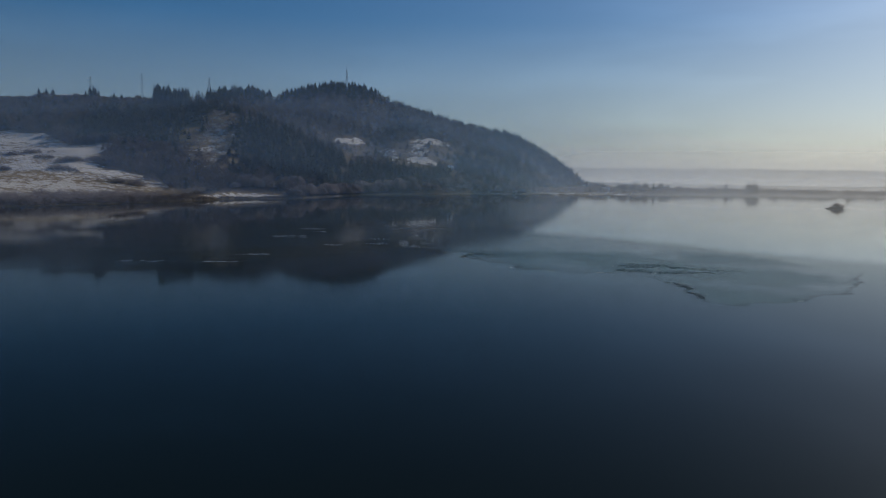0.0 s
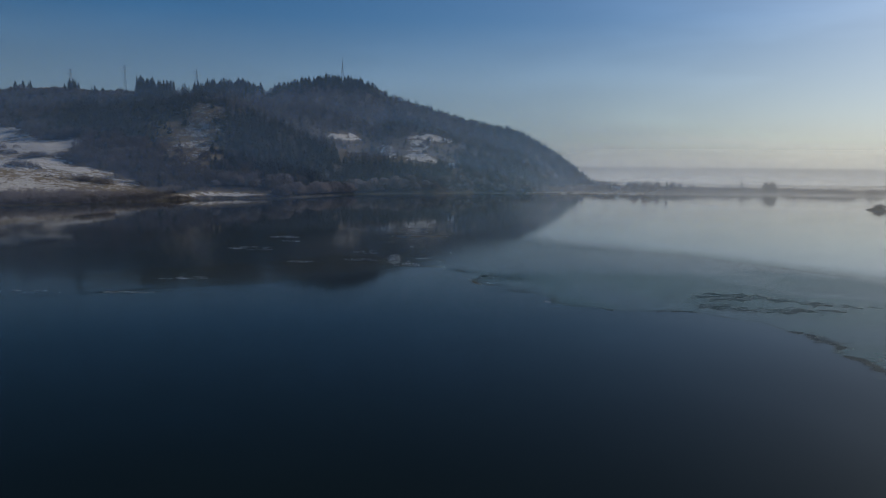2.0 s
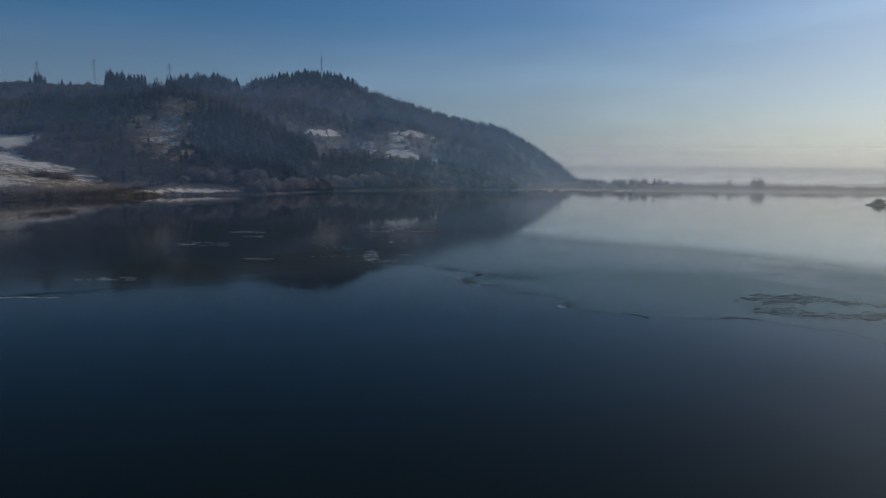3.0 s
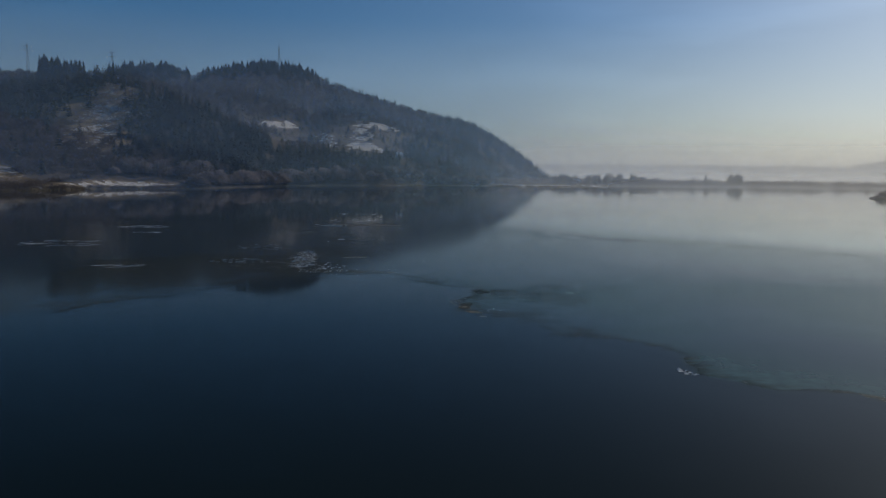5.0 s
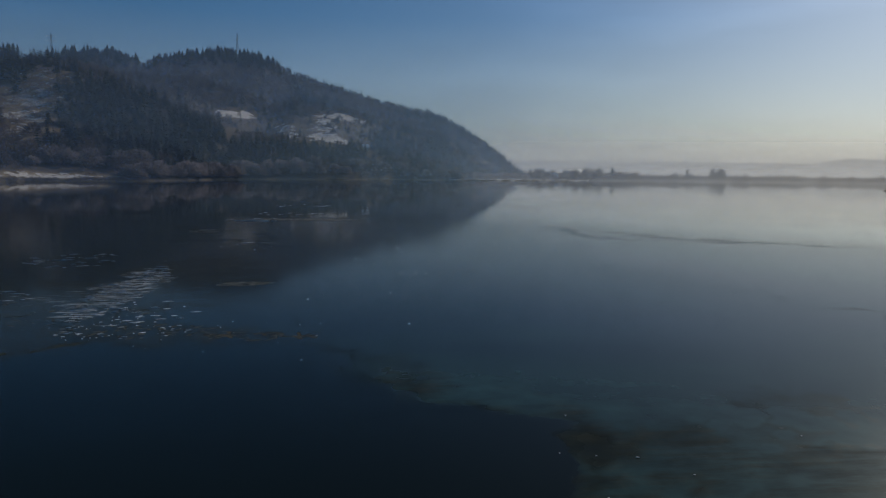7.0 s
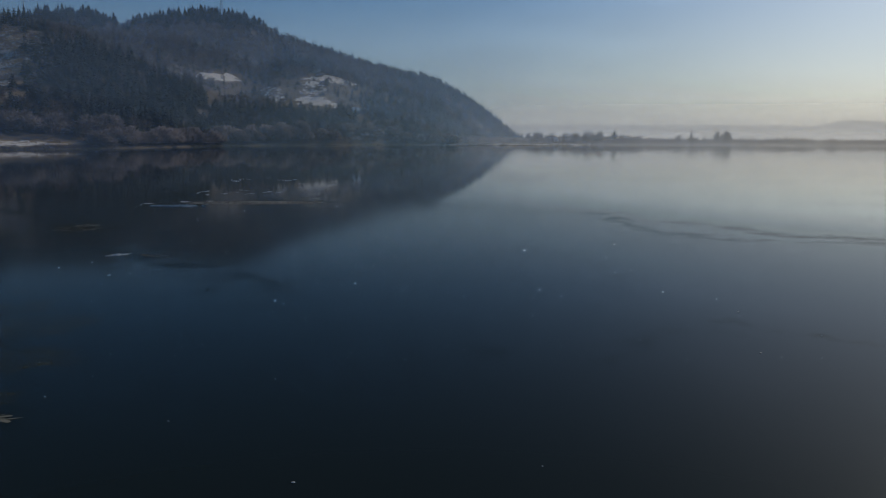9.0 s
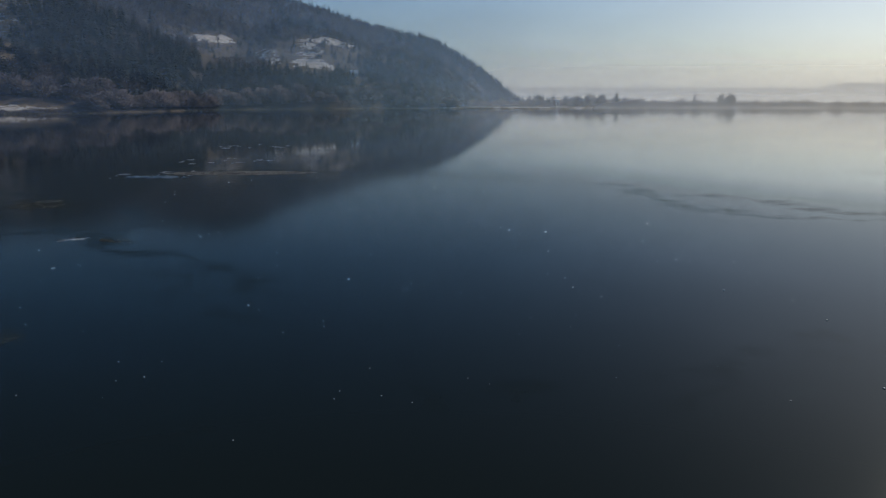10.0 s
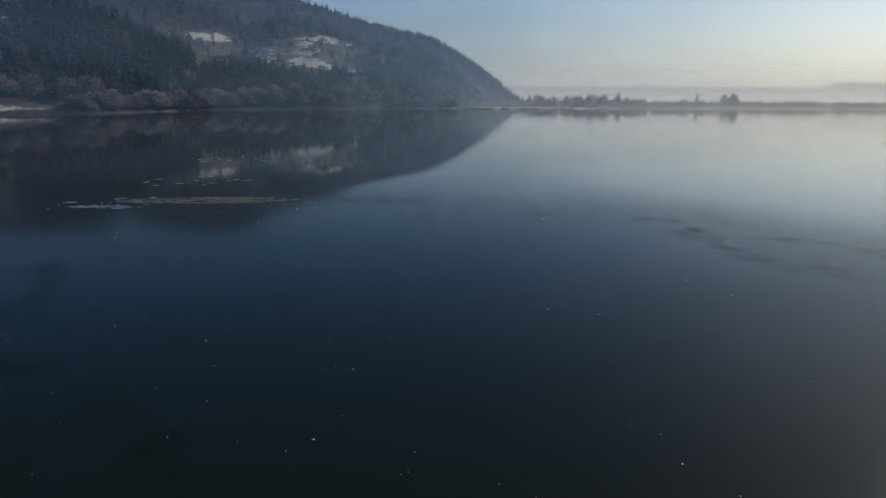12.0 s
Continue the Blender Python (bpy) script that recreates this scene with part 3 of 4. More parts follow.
def plant(name, meshes, x, y, tall, wide, label, category, group, sink=0.2, z=None):
    """One tree or shrub, standing on the ground."""
    k = int(rng.integers(len(meshes)))
    root = new(name)
    stem, crown = meshes[k]
    under(stem.name.split(".")[0], stem, root)
    under("crown", crown, root)
    z = float(height(x, y)) if z is None else z
    root.matrix_basis = pose(x, y, z - sink, 0, 0, float(rng.uniform(0, 360))) @ Matrix.Diagonal((tall * wide, tall * wide, tall, 1))
    return tagged(root, label, category, group)


def wood(name, kinds, xs, ys, talls, wides, leaf, bark, label, sink=0.3):
    """Uncounted trees joined into one crown mesh and one trunk mesh."""
    zs = height(xs, ys) - sink
    picks = rng.integers(len(kinds), size=len(xs))
    turns = rng.uniform(0, math.tau, len(xs))
    root = tagged(new(name), label, "forest", kind="stuff")
    for part_name, which, mat in (("trunks", 0, bark), ("crowns", 1, leaf)):
        verts, tris, n = [], [], 0
        for k in range(len(kinds)):
            v, t = kinds[k][which]
            sel = np.nonzero(picks == k)[0]
            c, s = np.cos(turns[sel])[:, None], np.sin(turns[sel])[:, None]
            w, h = (talls[sel] * wides[sel])[:, None], talls[sel][:, None]
            V = np.stack([w * (v[None, :, 0] * c - v[None, :, 1] * s) + xs[sel][:, None], w * (v[None, :, 0] * s + v[None, :, 1] * c) + ys[sel][:, None],
                          h * v[None, :, 2] + zs[sel][:, None]], 2)
            T = np.asarray(t)[None] + (np.arange(len(sel)) * len(v))[:, None, None] + n
            verts.append(V.reshape(-1, 3))
            tris.append(T.reshape(-1, 3))
            n += len(sel) * len(v)
        tagged(under(part_name, mesh_from(part_name, np.concatenate(verts), np.concatenate(tris), mat), root), kind="stuff")
    return root


def scatter(n, x0, x1, y0, y1):
    return rng.uniform(x0, x1, n), rng.uniform(y0, y1, n)


def conifer_share(x, y):
    """How much of the wood is spruce: the knoll by the lake, the shaded gully and the eastern flank."""
    ahead, _ = crest(x)
    t = (y - foot(x)) / (ahead - foot(x))
    c = inside(x, y, -145, 775, 86, 120, 15, 0.15, 5.0)
    c = np.maximum(c, inside(x, y, -50, 815, 130, 50, 30, 0.25, 5.5) * 0.95)
    c = np.maximum(c, inside(x, y, -330, 850, 100, 125, 25, 0.3, 6.0) * 0.9)
    c = np.maximum(c, step(20, 110, x) * 0.9)
    c = np.maximum(c, step(0.86, 0.97, t) * step(-345, -328, x) * (1 - step(-270, -264, x) * (1 - step(-254, -248, x))) * (1 - 0.75 * step(-130, -90, x) * (1 - step(20, 70, x))))
    c = np.maximum(c, 0.7 * step(-0.1, 0.5, fbm(x, y, 170, 3, 7.0)) * step(-100, -40, x))
    return np.maximum(c, 0.05) * step(18, 34, y - shore(x) + 6 * fbm(x, y, 40, 2, 17.0))


def grow_woods():
    x, y = scatter(34000, -740, 300, 400, 1420)
    ahead, _ = crest(x)
    keep = (y > shore(x) + 7) & (y < ahead + 8) & (height(x, y) > 0.5) & (rng.random(len(x)) > open_land(x, y))
    keep &= (x < 70) | (y > foot(x) - 12)
    keep &= (x > -183) | (y > shore(x) + 85)
    keep &= np.abs(x) < 0.72 * y + 30
    keep &= ~((x < -375) & (y > ahead - 22))
    x, y = x[keep], y[keep]
    ahead, _ = crest(x)
    spruce = rng.random(len(x)) < conifer_share(x, y)
    low = 1 - 0.4 * ((x > -110) & (x < 40) & (y < 905)) - 0.42 * step(-20, 60, x) * (y > 1000)
    s, b = spruce & (rng.random(len(x)) < 0.9), ~spruce & (rng.random(len(x)) < 0.38)
    n = int(s.sum())
    wood("spruce_wood", SPRUCES, x[s], y[s], rng.uniform(7.0, 13.0, n) * np.maximum(low[s], 0.72) * (1 + 0.35 * rng.random(n) ** 2), rng.uniform(1.15, 1.65, n) / low[s] ** 0.5, NEEDLE, BARK, "dark dense spruce wood on the hillside")
    n = int(b.sum())
    wood("bare_wood", BARES, x[b], y[b], rng.uniform(6, 11, n), rng.uniform(0.9, 1.4, n), TWIG, BARK, "leafless brown wood on the hillside")


def thickets():
    """Scrub between the fields and the knoll, and along the western bank."""
    x, y = scatter(1900, -300, -125, 480, 770)
    keep = (y > shore(x) + 10) & (y > field_top(x) - 8) & (open_land(x, y) < 0.5) & (bank_snow(x, y) < 0.1) & ((x < -207) | (y > shore(x) + 26)) & (y < 700 + 0.4 * (x + 300) + 40)
    keep &= rng.random(len(x)) < 0.6
    x, y = x[keep], y[keep]
    wood("thicket", SHRUBS, x, y, rng.uniform(2.6, 5.0, len(x)) * (1 - 0.35 * (y < 620)), rng.uniform(0.9, 1.4, len(x)), SCRUB, BARK, "leafless grey-brown thicket beside the snowy fields")
    n = 560
    x = rng.uniform(-345, -200, n)
    y = shore(x) + rng.uniform(4, 66, n)
    wood("bank_thicket", ROUND_SHRUBS, x, y, rng.uniform(2.6, 8.2, n) * (1 - 0.45 * step(-222, -202, x)), rng.uniform(0.85, 1.45, n), LIT_BANK_TWIG, BARK, "dense leafless brown thicket along the lake bank")
    n = 360
    x = np.concatenate([rng.uniform(-300, -176, n - 130), rng.uniform(-180, -118, 130)])
    y = shore(x) + rng.uniform(2.5, 7.5, n) + rng.uniform(0, 16, n) * (1 - step(-188, -176, x))
    wood("bank_hedge", ROUND_SHRUBS, x, y, rng.uniform(2.8, 5.4, n) * (1 - 0.5 * step(-190, -176, x)), rng.uniform(0.9, 1.6, n), SCRUB, BARK, "low dark hedge of leafless scrub at the water's edge")


def clearing_scrub():
    """Loose bushes and small trees in the clearing on the hillside."""
    x, y = scatter(480, -155, 65, 870, 1040)
    keep = (snow_share(x, y) < 0.5) & (rng.random(len(x)) < 0.8)
    gx, gy = scatter(260, -264, -206, 680, 845)
    x, y = np.concatenate([x[keep], gx]), np.concatenate([y[keep], gy])
    wood("clearing_scrub", SHRUBS, x, y, rng.uniform(1.5, 4.5, len(x)), rng.uniform(0.9, 1.5, len(x)), SCRUB, BARK, "loose brown scrub in the hillside clearing")
    x, y = scatter(330, -150, 60, 868, 1045)
    keep = (snow_share(x, y) < 0.3) & (open_land(x, y) > 0.5)
    x, y = x[keep], y[keep]
    wood("young_spruces", SPRUCES, x, y, rng.uniform(3.5, 8, len(x)), rng.uniform(1.2, 1.8, len(x)), NEEDLE, BARK, "scattered young spruces in the hillside clearing")


grow_woods()
thickets()
clearing_scrub()

# spruces that stand out on the skyline, by stretches of the crest: from, to, how many, tallest
for x0, x1, count, tall in ((-548, -534, 5, 10), (-528, -521, 4, 9), (-482, -462, 5, 12), (-444, -428, 4, 8), (-381, -362, 30, 23), (-362, -341, 30, 20), (-330, -300, 36, 15), (-303, -265, 46, 16),
                            (-252, -225, 32, 13), (-228, -195, 38, 14), (-195, -165, 38, 16), (-168, -128, 44, 15), (-128, -105, 20, 13)):
    for _ in range(count):
        x = float(rng.uniform(x0, x1))
        y = float(crest(x)[0]) - float(rng.uniform(0, 16)) - (30 if x < -341 and x > -385 else 0)
        plant("spruce_tree", SPRUCE_MESH, x, y, tall * float(rng.uniform(0.7, 1.22)), float(rng.uniform(0.85, 1.35)) * (1.25 if x < -385 else 1.0),
              "dark spruce tree on the crest of the hill", "tree", "spruces along the crest")
for _ in range(26):
    x = float(rng.uniform(-112, -40))
    plant("bare_tree", THIN_MESH, x, float(crest(x)[0]) - float(rng.uniform(0, 12)), float(rng.uniform(8, 13)), float(rng.uniform(0.5, 0.8)),
          "thin leafless tree on the crest of the hill", "tree", "bare trees along the crest")

# shrubs along the western bank and in rows across the snowy fields
for _ in range(185):
    x = float(rng.uniform(-345, -165))
    y = float(shore(x)) + float(rng.uniform(3, 38))
    tall = float(rng.uniform(3.0, 6.2)) * (0.5 if x > -225 else 1.0)
    if x > -188:
        y, tall = float(shore(x)) + (float(rng.uniform(3.2, 5)) if rng.random() < 0.4 else float(rng.uniform(41, 54))), tall * (0.28 if rng.random() < 0.5 else 0.7)
        tall *= 0.5 if y < float(shore(x)) + 6 else 1.0
    plant("shore_shrub", BANK_SHRUB_MESH, x, y, tall, float(rng.uniform(0.8, 1.2)),
          "bushy leafless brown shrub on the lake bank", "shrub", "shrubs along the bank")
for cx, cy, rx, ry, count in ((-386, 651, 11, 5, 12), (-375, 664, 10, 5, 11), (-349, 640, 10, 4, 11), (-312, 617, 16, 6, 20), (-293, 628, 14, 8, 18), (-337, 563, 9, 4, 9), (-304, 567, 8, 3, 6), (-288, 573, 12, 3, 9),
                              (-242, 560, 15, 7, 20), (-398, 762, 10, 8, 9), (-268, 640, 22, 14, 26), (-240, 650, 25, 18, 26), (-225, 600, 12, 10, 12), (-141, 604, 1.5, 1, 1), (-170, 586, 2, 1, 2)):
    for _ in range(count):
        x, y = cx + float(rng.normal(0, rx * 0.6)), cy + float(rng.normal(0, ry * 0.6))
        plant("field_shrub", SHRUB_MESH, x, y, float(rng.uniform(2.8, 5.4)), float(rng.uniform(0.9, 1.5)),
              "leafless brown shrub in a row across the snowy field", "shrub", "shrubs in the fields")
for _ in range(22):
    x = float(rng.uniform(-222, -186))
    plant("shore_shrub", BANK_SHRUB_MESH, x, float(shore(x)) + float(rng.uniform(2, 34)) * (1.0 if x < -190 else 0.2), float(rng.uniform(1.8, 3.6)), float(rng.uniform(1.0, 1.5)),
          "bushy leafless brown shrub on the lake bank", "shrub", "shrubs along the bank")
for _ in range(86):
    x = float(rng.uniform(-222, -122))
    plant("shore_shrub", BANK_SHRUB_MESH, x, float(shore(x)) + float(rng.uniform(3.5, 8)), float(rng.uniform(0.9, 2.1)), float(rng.uniform(1.0, 1.6)),
          "bushy leafless brown shrub on the lake bank", "shrub", "shrubs along the bank")
# rounded bare trees on the bank under the spruce knoll
for k in range(190):
    x = float(rng.uniform(-185, 110)) if k % 2 else float(rng.choice([-128, -112, -98, -90, -66, -40])) + float(rng.normal(0, 5))
    y = float(shore(x)) + float(rng.uniform(9, 24)) + (30 if x < -124 else 0)
    tall = (float(rng.uniform(4.5, 9)) if k % 3 else float(rng.uniform(9, 13.5))) * (1.0 if x < -30 else 0.75)
    plant("bank_tree", BANK_MESH, x, y, tall, float(rng.uniform(1.1, 1.7)),
          "rounded leafless grey-brown tree on the lake bank", "tree", "bare trees on the bank")
# the low far bank
for cx, count, spread, tall in ((160, 8, 22, 11), (215, 10, 16, 13), (262, 9, 14, 17), (285, 9, 8, 22), (330, 4, 18, 10), (395, 6, 14, 15), (440, 6, 10, 20), (455, 3, 5, 25), (505, 10, 22, 15), (570, 5, 20, 12), (640, 4, 20, 12), (720, 5, 30, 14)):
    for _ in range(count):
        x = cx + float(rng.normal(0, spread * 1.2))
        y = float(shore(x)) + float(rng.uniform(30, 110))
        spruce = rng.random() < 0.12
        plant("far_bank_tree", SPRUCE_MESH if spruce else BARE_MESH, x, y, tall * float(rng.uniform(0.45, 0.85)), float(rng.uniform(0.5, 0.85)) * (1.5 if spruce else 1.0),
              "hazy dark tree on the flat far bank", "tree", "trees on the far bank")


for _ in range(44):
    x, y = float(rng.uniform(225, 345)), float(rng.uniform(1000, 1150))
    plant("far_bank_tree", SPRUCE_MESH if rng.random() < 0.2 else BARE_MESH, x, y, float(rng.uniform(8, 15)), float(rng.uniform(0.7, 1.1)),
          "hazy dark tree on the flat far bank", "tree", "trees on the far bank")


def far_hedges():
    x, y = scatter(1250, 110, 1000, 880, 1150)
    keep = (y > shore(x) + 40) & (fbm(x, y, 140, 3, 8.0) > -0.3)
    x, y = x[keep], y[keep]
    wood("far_scrub", SHRUBS, x, y, rng.uniform(4, 9, len(x)), rng.uniform(0.9, 1.4, len(x)), SCRUB, BARK, "hazy brown scrub on the flat far bank")


def reed_fringe():
    """Dry reeds at the water's edge, as single leaning blades."""
    n = 9000
    x = np.concatenate([rng.uniform(-330, 120, 6000), rng.uniform(110, 800, 3000)])
    y = waterline(x) + rng.uniform(-3, 5, n)
    h = rng.uniform(0.7, 1.7, n) * np.clip(0.5 + fbm(x, 0 * x, 40, 3, 12.0), 0.15, 1.2)
    a, lean, w = rng.uniform(0, math.tau, n), rng.uniform(0, 0.4, n), rng.uniform(0.05, 0.16, n)
    z = np.maximum(height(x, y), 0) - 0.05
    dx, dy = np.cos(a), np.sin(a)
    v = np.stack([np.stack([x - w * dy, y + w * dx, z], 1), np.stack([x + w * dy, y - w * dx, z], 1), np.stack([x + lean * h * dx, y + lean * h * dy, z + h], 1)], 1)
    me = mesh_from("reed_fringe", v.reshape(-1, 3), np.arange(3 * n).reshape(n, 3), REED)
    tagged(new("reed_fringe", me), "dry tan reeds along the water's edge", "reeds", kind="stuff")


far_hedges()
reed_fringe()

# ---- masts ----
def lattice(name, x, y, tall, base, label, category, arms=()):
    """A steel lattice mast: four legs, rungs and braces, with cross-arms where it carries lines."""
    root = new(name)
    z = float(height(x, y)) - 0.5
    root.matrix_basis = pose(x, y, z, 0, 0, 25)
    tip = base * 0.18
    for sx, sy in ((1, 1), (1, -1), (-1, 1), (-1, -1)):
        under("leg", mesh_from("leg", *tube([(sx * base / 2, sy * base / 2, 0), (sx * tip / 2, sy * tip / 2, tall)], (0.16, 0.10), 5), STEEL), root)
    n = 9
    for k in range(n):
        h0, h1 = tall * k / n, tall * (k + 1) / n
        b0, b1 = (base + (tip - base) * h / tall for h in (h0, h1))
        ring = []
        for (ax, ay), (bx, by) in zip(((1, 1), (-1, 1), (-1, -1), (1, -1)), ((-1, 1), (-1, -1), (1, -1), (1, 1))):
            ring.append(tube([(ax * b0 / 2, ay * b0 / 2, h0), (bx * b1 / 2, by * b1 / 2, h1)], (0.07, 0.07), 4))
            ring.append(tube([(ax * b1 / 2, ay * b1 / 2, h1), (bx * b1 / 2, by * b1 / 2, h1)], (0.07, 0.07), 4))
        under("brace", mesh_from("brace", *joined(ring), STEEL), root)
    for h, reach in arms:
        arm = under("cross_arm", mesh_from("cross_arm", *joined([tube([(-reach, 0, h), (0, 0, h + 0.6), (reach, 0, h)], (0.08, 0.16, 0.08), 4), tube([(-reach, 0, h), (0, 0, h - 0.6), (reach, 0, h)], (0.06, 0.1, 0.06), 4)]), STEEL), root)
        for side in (-1, 1):
            under("insulator", mesh_from("insulator", *tube([(side * reach, 0, h), (side * reach, 0, h - 0.5), (side * reach, 0, h - 1.5)], (0.05, 0.16, 0.1), 6), PLASTER), arm)
    return tagged(root, label, category), root


radio, radio_root = lattice("radio_mast", -160, 1243, 34, 4.5, "slender steel lattice radio mast on the hilltop", "mast")
under("antenna", mesh_from("antenna", *tube([(0, 0, 33.5), (0, 0, 43)], (0.22, 0.08), 6), STEEL), radio_root)
for h in (20, 26, 31):
    drum = under("drum_antenna", mesh_from("drum_antenna", *tube([(0, -1.6, h), (0, -0.7, h)], (0.9, 0.9), 10), STEEL), radio_root)
    under("bracket", mesh_from("bracket", *tube([(0, -0.9, h), (0, 0.2, h - 0.3)], (0.1, 0.1), 5), STEEL), drum)
for x, y, tall in ((-420, 1030, 38), (-492, 1030, 30), (-335, 1060, 34)):
    lattice("power_pylon", x, y, tall, 4.0, "grey steel lattice power pylon on the bare crest", "pylon", ((tall - 3, 4.5), (tall - 8, 5.5)))


def house(x, y, turn, wide, deep, label, tall=3.2):
    """A small white house with a gabled snowy roof, a chimney, a door and windows."""
    root = tagged(new("house"), label, "house")
    root.matrix_basis = pose(x, y, float(height(x, y)) - 0.3, 0, 0, turn)
    w, d, h, ridge = wide / 2, deep / 2, tall, tall + 0.5 * deep

    def box(cx, cy, cz, sx, sy, sz):
        v = np.array([(cx + a * sx / 2, cy + b * sy / 2, cz + c * sz / 2) for a in (-1, 1) for b in (-1, 1) for c in (-1, 1)])
        return v, np.array([(0, 1, 3), (0, 3, 2), (4, 6, 7), (4, 7, 5), (0, 4, 5), (0, 5, 1), (2, 3, 7), (2, 7, 6), (0, 2, 6), (0, 6, 4), (1, 5, 7), (1, 7, 3)])

    walls = np.array([(-w, -d, 0), (w, -d, 0), (w, d, 0), (-w, d, 0), (-w, -d, h), (w, -d, h), (w, d, h), (-w, d, h), (-w, 0, ridge), (w, 0, ridge)])
    under("wall", mesh_from("wall", walls, np.array([(0, 1, 5), (0, 5, 4), (2, 3, 7), (2, 7, 6), (1, 2, 6), (1, 6, 5), (3, 0, 4), (3, 4, 7), (5, 6, 9), (7, 4, 8)]), PLASTER), root)
    for s in (-1, 1):
        e = s * (d + 0.5)
        v = np.array([(-w - 0.4, 0, ridge + 0.1), (w + 0.4, 0, ridge + 0.1), (w + 0.4, e, h - 0.35), (-w - 0.4, e, h - 0.35)])
        v = np.concatenate([v, v + (0, 0, 0.28)])
        under("roof", mesh_from("roof", v, np.array([(0, 1, 2), (0, 2, 3), (4, 6, 5), (4, 7, 6), (0, 4, 5), (0, 5, 1), (2, 6, 7), (2, 7, 3), (1, 5, 6), (1, 6, 2), (0, 3, 7), (0, 7, 4)]), FROST), root)
    stack = under("chimney", mesh_from("chimney", *box(w * 0.4, 0.6, ridge + 0.3, 0.7, 0.7, 1.6), BARK), root)
    under("cap", mesh_from("cap", *box(w * 0.4, 0.6, ridge + 1.15, 0.9, 0.9, 0.1), FROST), stack, "snowy chimney cap")
    door = under("door", mesh_from("door", *box(0, -d - 0.02, 1.05, 1.0, 0.08, 2.1), BARK), root)
    under("handle", mesh_from("handle", *box(0.36, -d - 0.09, 1.0, 0.14, 0.06, 0.04), STEEL), door)
    for cx in (-0.6, 0.6):
        pane = under("window", mesh_from("window", *box(cx * w, -d - 0.02, 1.7, 1.1, 0.08, 1.2), WATER), root)
        rails = [box(cx * w + a * 0.58, -d - 0.05, 1.7, 0.08, 0.12, 1.36) for a in (-1, 0, 1)] + [box(cx * w, -d - 0.05, 1.7 + a * 0.64, 1.24, 0.12, 0.08) for a in (-1, 1)]
        under("window_frame", mesh_from("window_frame", *joined(rails), PLASTER), pane)


house(13, 879, 20, 6, 5, "small white house with a snowy roof in the wood")
house(228, 990, 10, 10, 7, "small white house on the hazy far bank")


# ---- ice ----
FRONT = [(-108, 150), (-65, 172), (-48, 182), (-30, 190), (-15, 209), (-9, 216), (-1, 216), (3.5, 210), (7.5, 206), (6.3, 199), (7.3, 193), (10.6, 188), (16, 182), (19, 173), (26, 166.5), (40, 166),
         (48, 158), (50, 144), (48, 129), (54, 126), (66, 131), (84, 142), (103, 172)]
BACK = [(92, 212), (67, 249), (42, 267), (31, 283), (21, 290), (11, 297), (-12, 302), (-40, 306), (-108, 296)]
CRACKS = ([(-7, 257), (0, 250), (5, 241), (10, 238), (16, 239), (22, 241), (25, 238), (27, 230), (30, 224), (35, 217), (50, 205)],
          [(22, 290), (31, 283), (30, 275), (30, 268), (35, 264), (45, 262)], [(34, 281), (39, 267), (47, 261), (57, 257), (67, 249), (90, 213)],
          [(-16, 262), (-11.6, 264.3), (-9.8, 263.6), (-7.8, 262), (-6.7, 265.4), (-7.6, 272)], [(-7.8, 262), (-4.8, 258.6), (-2.3, 255.8), (0.2, 252.6), (3, 249)], [(-32, 295), (-20, 282), (-15, 277)])


def to_segments(x, y, points, closed):
    """The distance to a run of straight pieces."""
    best = np.full(x.shape, 1e9)
    for (ax, ay), (bx, by) in zip(points, points[1:] + (points[:1] if closed else [])):
        dx, dy = bx - ax, by - ay
        t = np.clip(((x - ax) * dx + (y - ay) * dy) / (dx * dx + dy * dy + 1e-9), 0, 1)
        best = np.minimum(best, np.hypot(x - ax - t * dx, y - ay - t * dy))
    return best


def within(x, y, points):
    odd = np.zeros(x.shape, bool)
    for (ax, ay), (bx, by) in zip(points, points[1:] + points[:1]):
        odd ^= ((ay > y) != (by > y)) & (x < (bx - ax) * (y - ay) / (by - ay + 1e-12) + ax)
    return odd


# dark soaked places: middle, half length, half width, turn
SOAKED = ((33, 267.3, 2.6, 0.9, -55), (36, 281, 2.4, 1.4, -60), (-79, 182, 9, 1.2, 10), (-79, 166, 7, 1.0, 0), (-70, 210, 10, 1.5, 0), (-45, 228, 9, 1.4, 5), (-4.0, 234, 2.6, 1.8, 0), (-7.0, 238, 1.6, 1.2, 0), (50, 181, 5.5, 4.5, -20), (56, 183, 6, 3, -15), (64, 176.5, 9, 2.6, -25), (47, 172, 4, 4.5, 60), (54, 169, 9, 2.2, 0), (62, 170, 8, 1.5, -10), (50.5, 146, 3, 2.5, 0), (12, 204.5, 5, 1.5, -8), (16.8, 207.5, 2.8, 1.7, 0), (11, 200, 2.0, 0.6, 60), (13.5, 198.5, 2.6, 0.8, 30),
          (9.0, 203.5, 2.8, 0.6, -30), (18.6, 203.4, 1.8, 0.6, 20), (14.2, 195, 1.8, 0.7, 10), (31, 285, 5, 0.9, -40), (36, 281, 5, 0.8, -35), (-12, 262, 4, 0.5, -25),
          (-52, 180, 9, 2.5, 25), (37, 168, 5, 0.8, 5), (49.5, 136, 2, 4, 0), (51, 150, 1.6, 5, 0), (27, 168, 4, 0.8, -20))

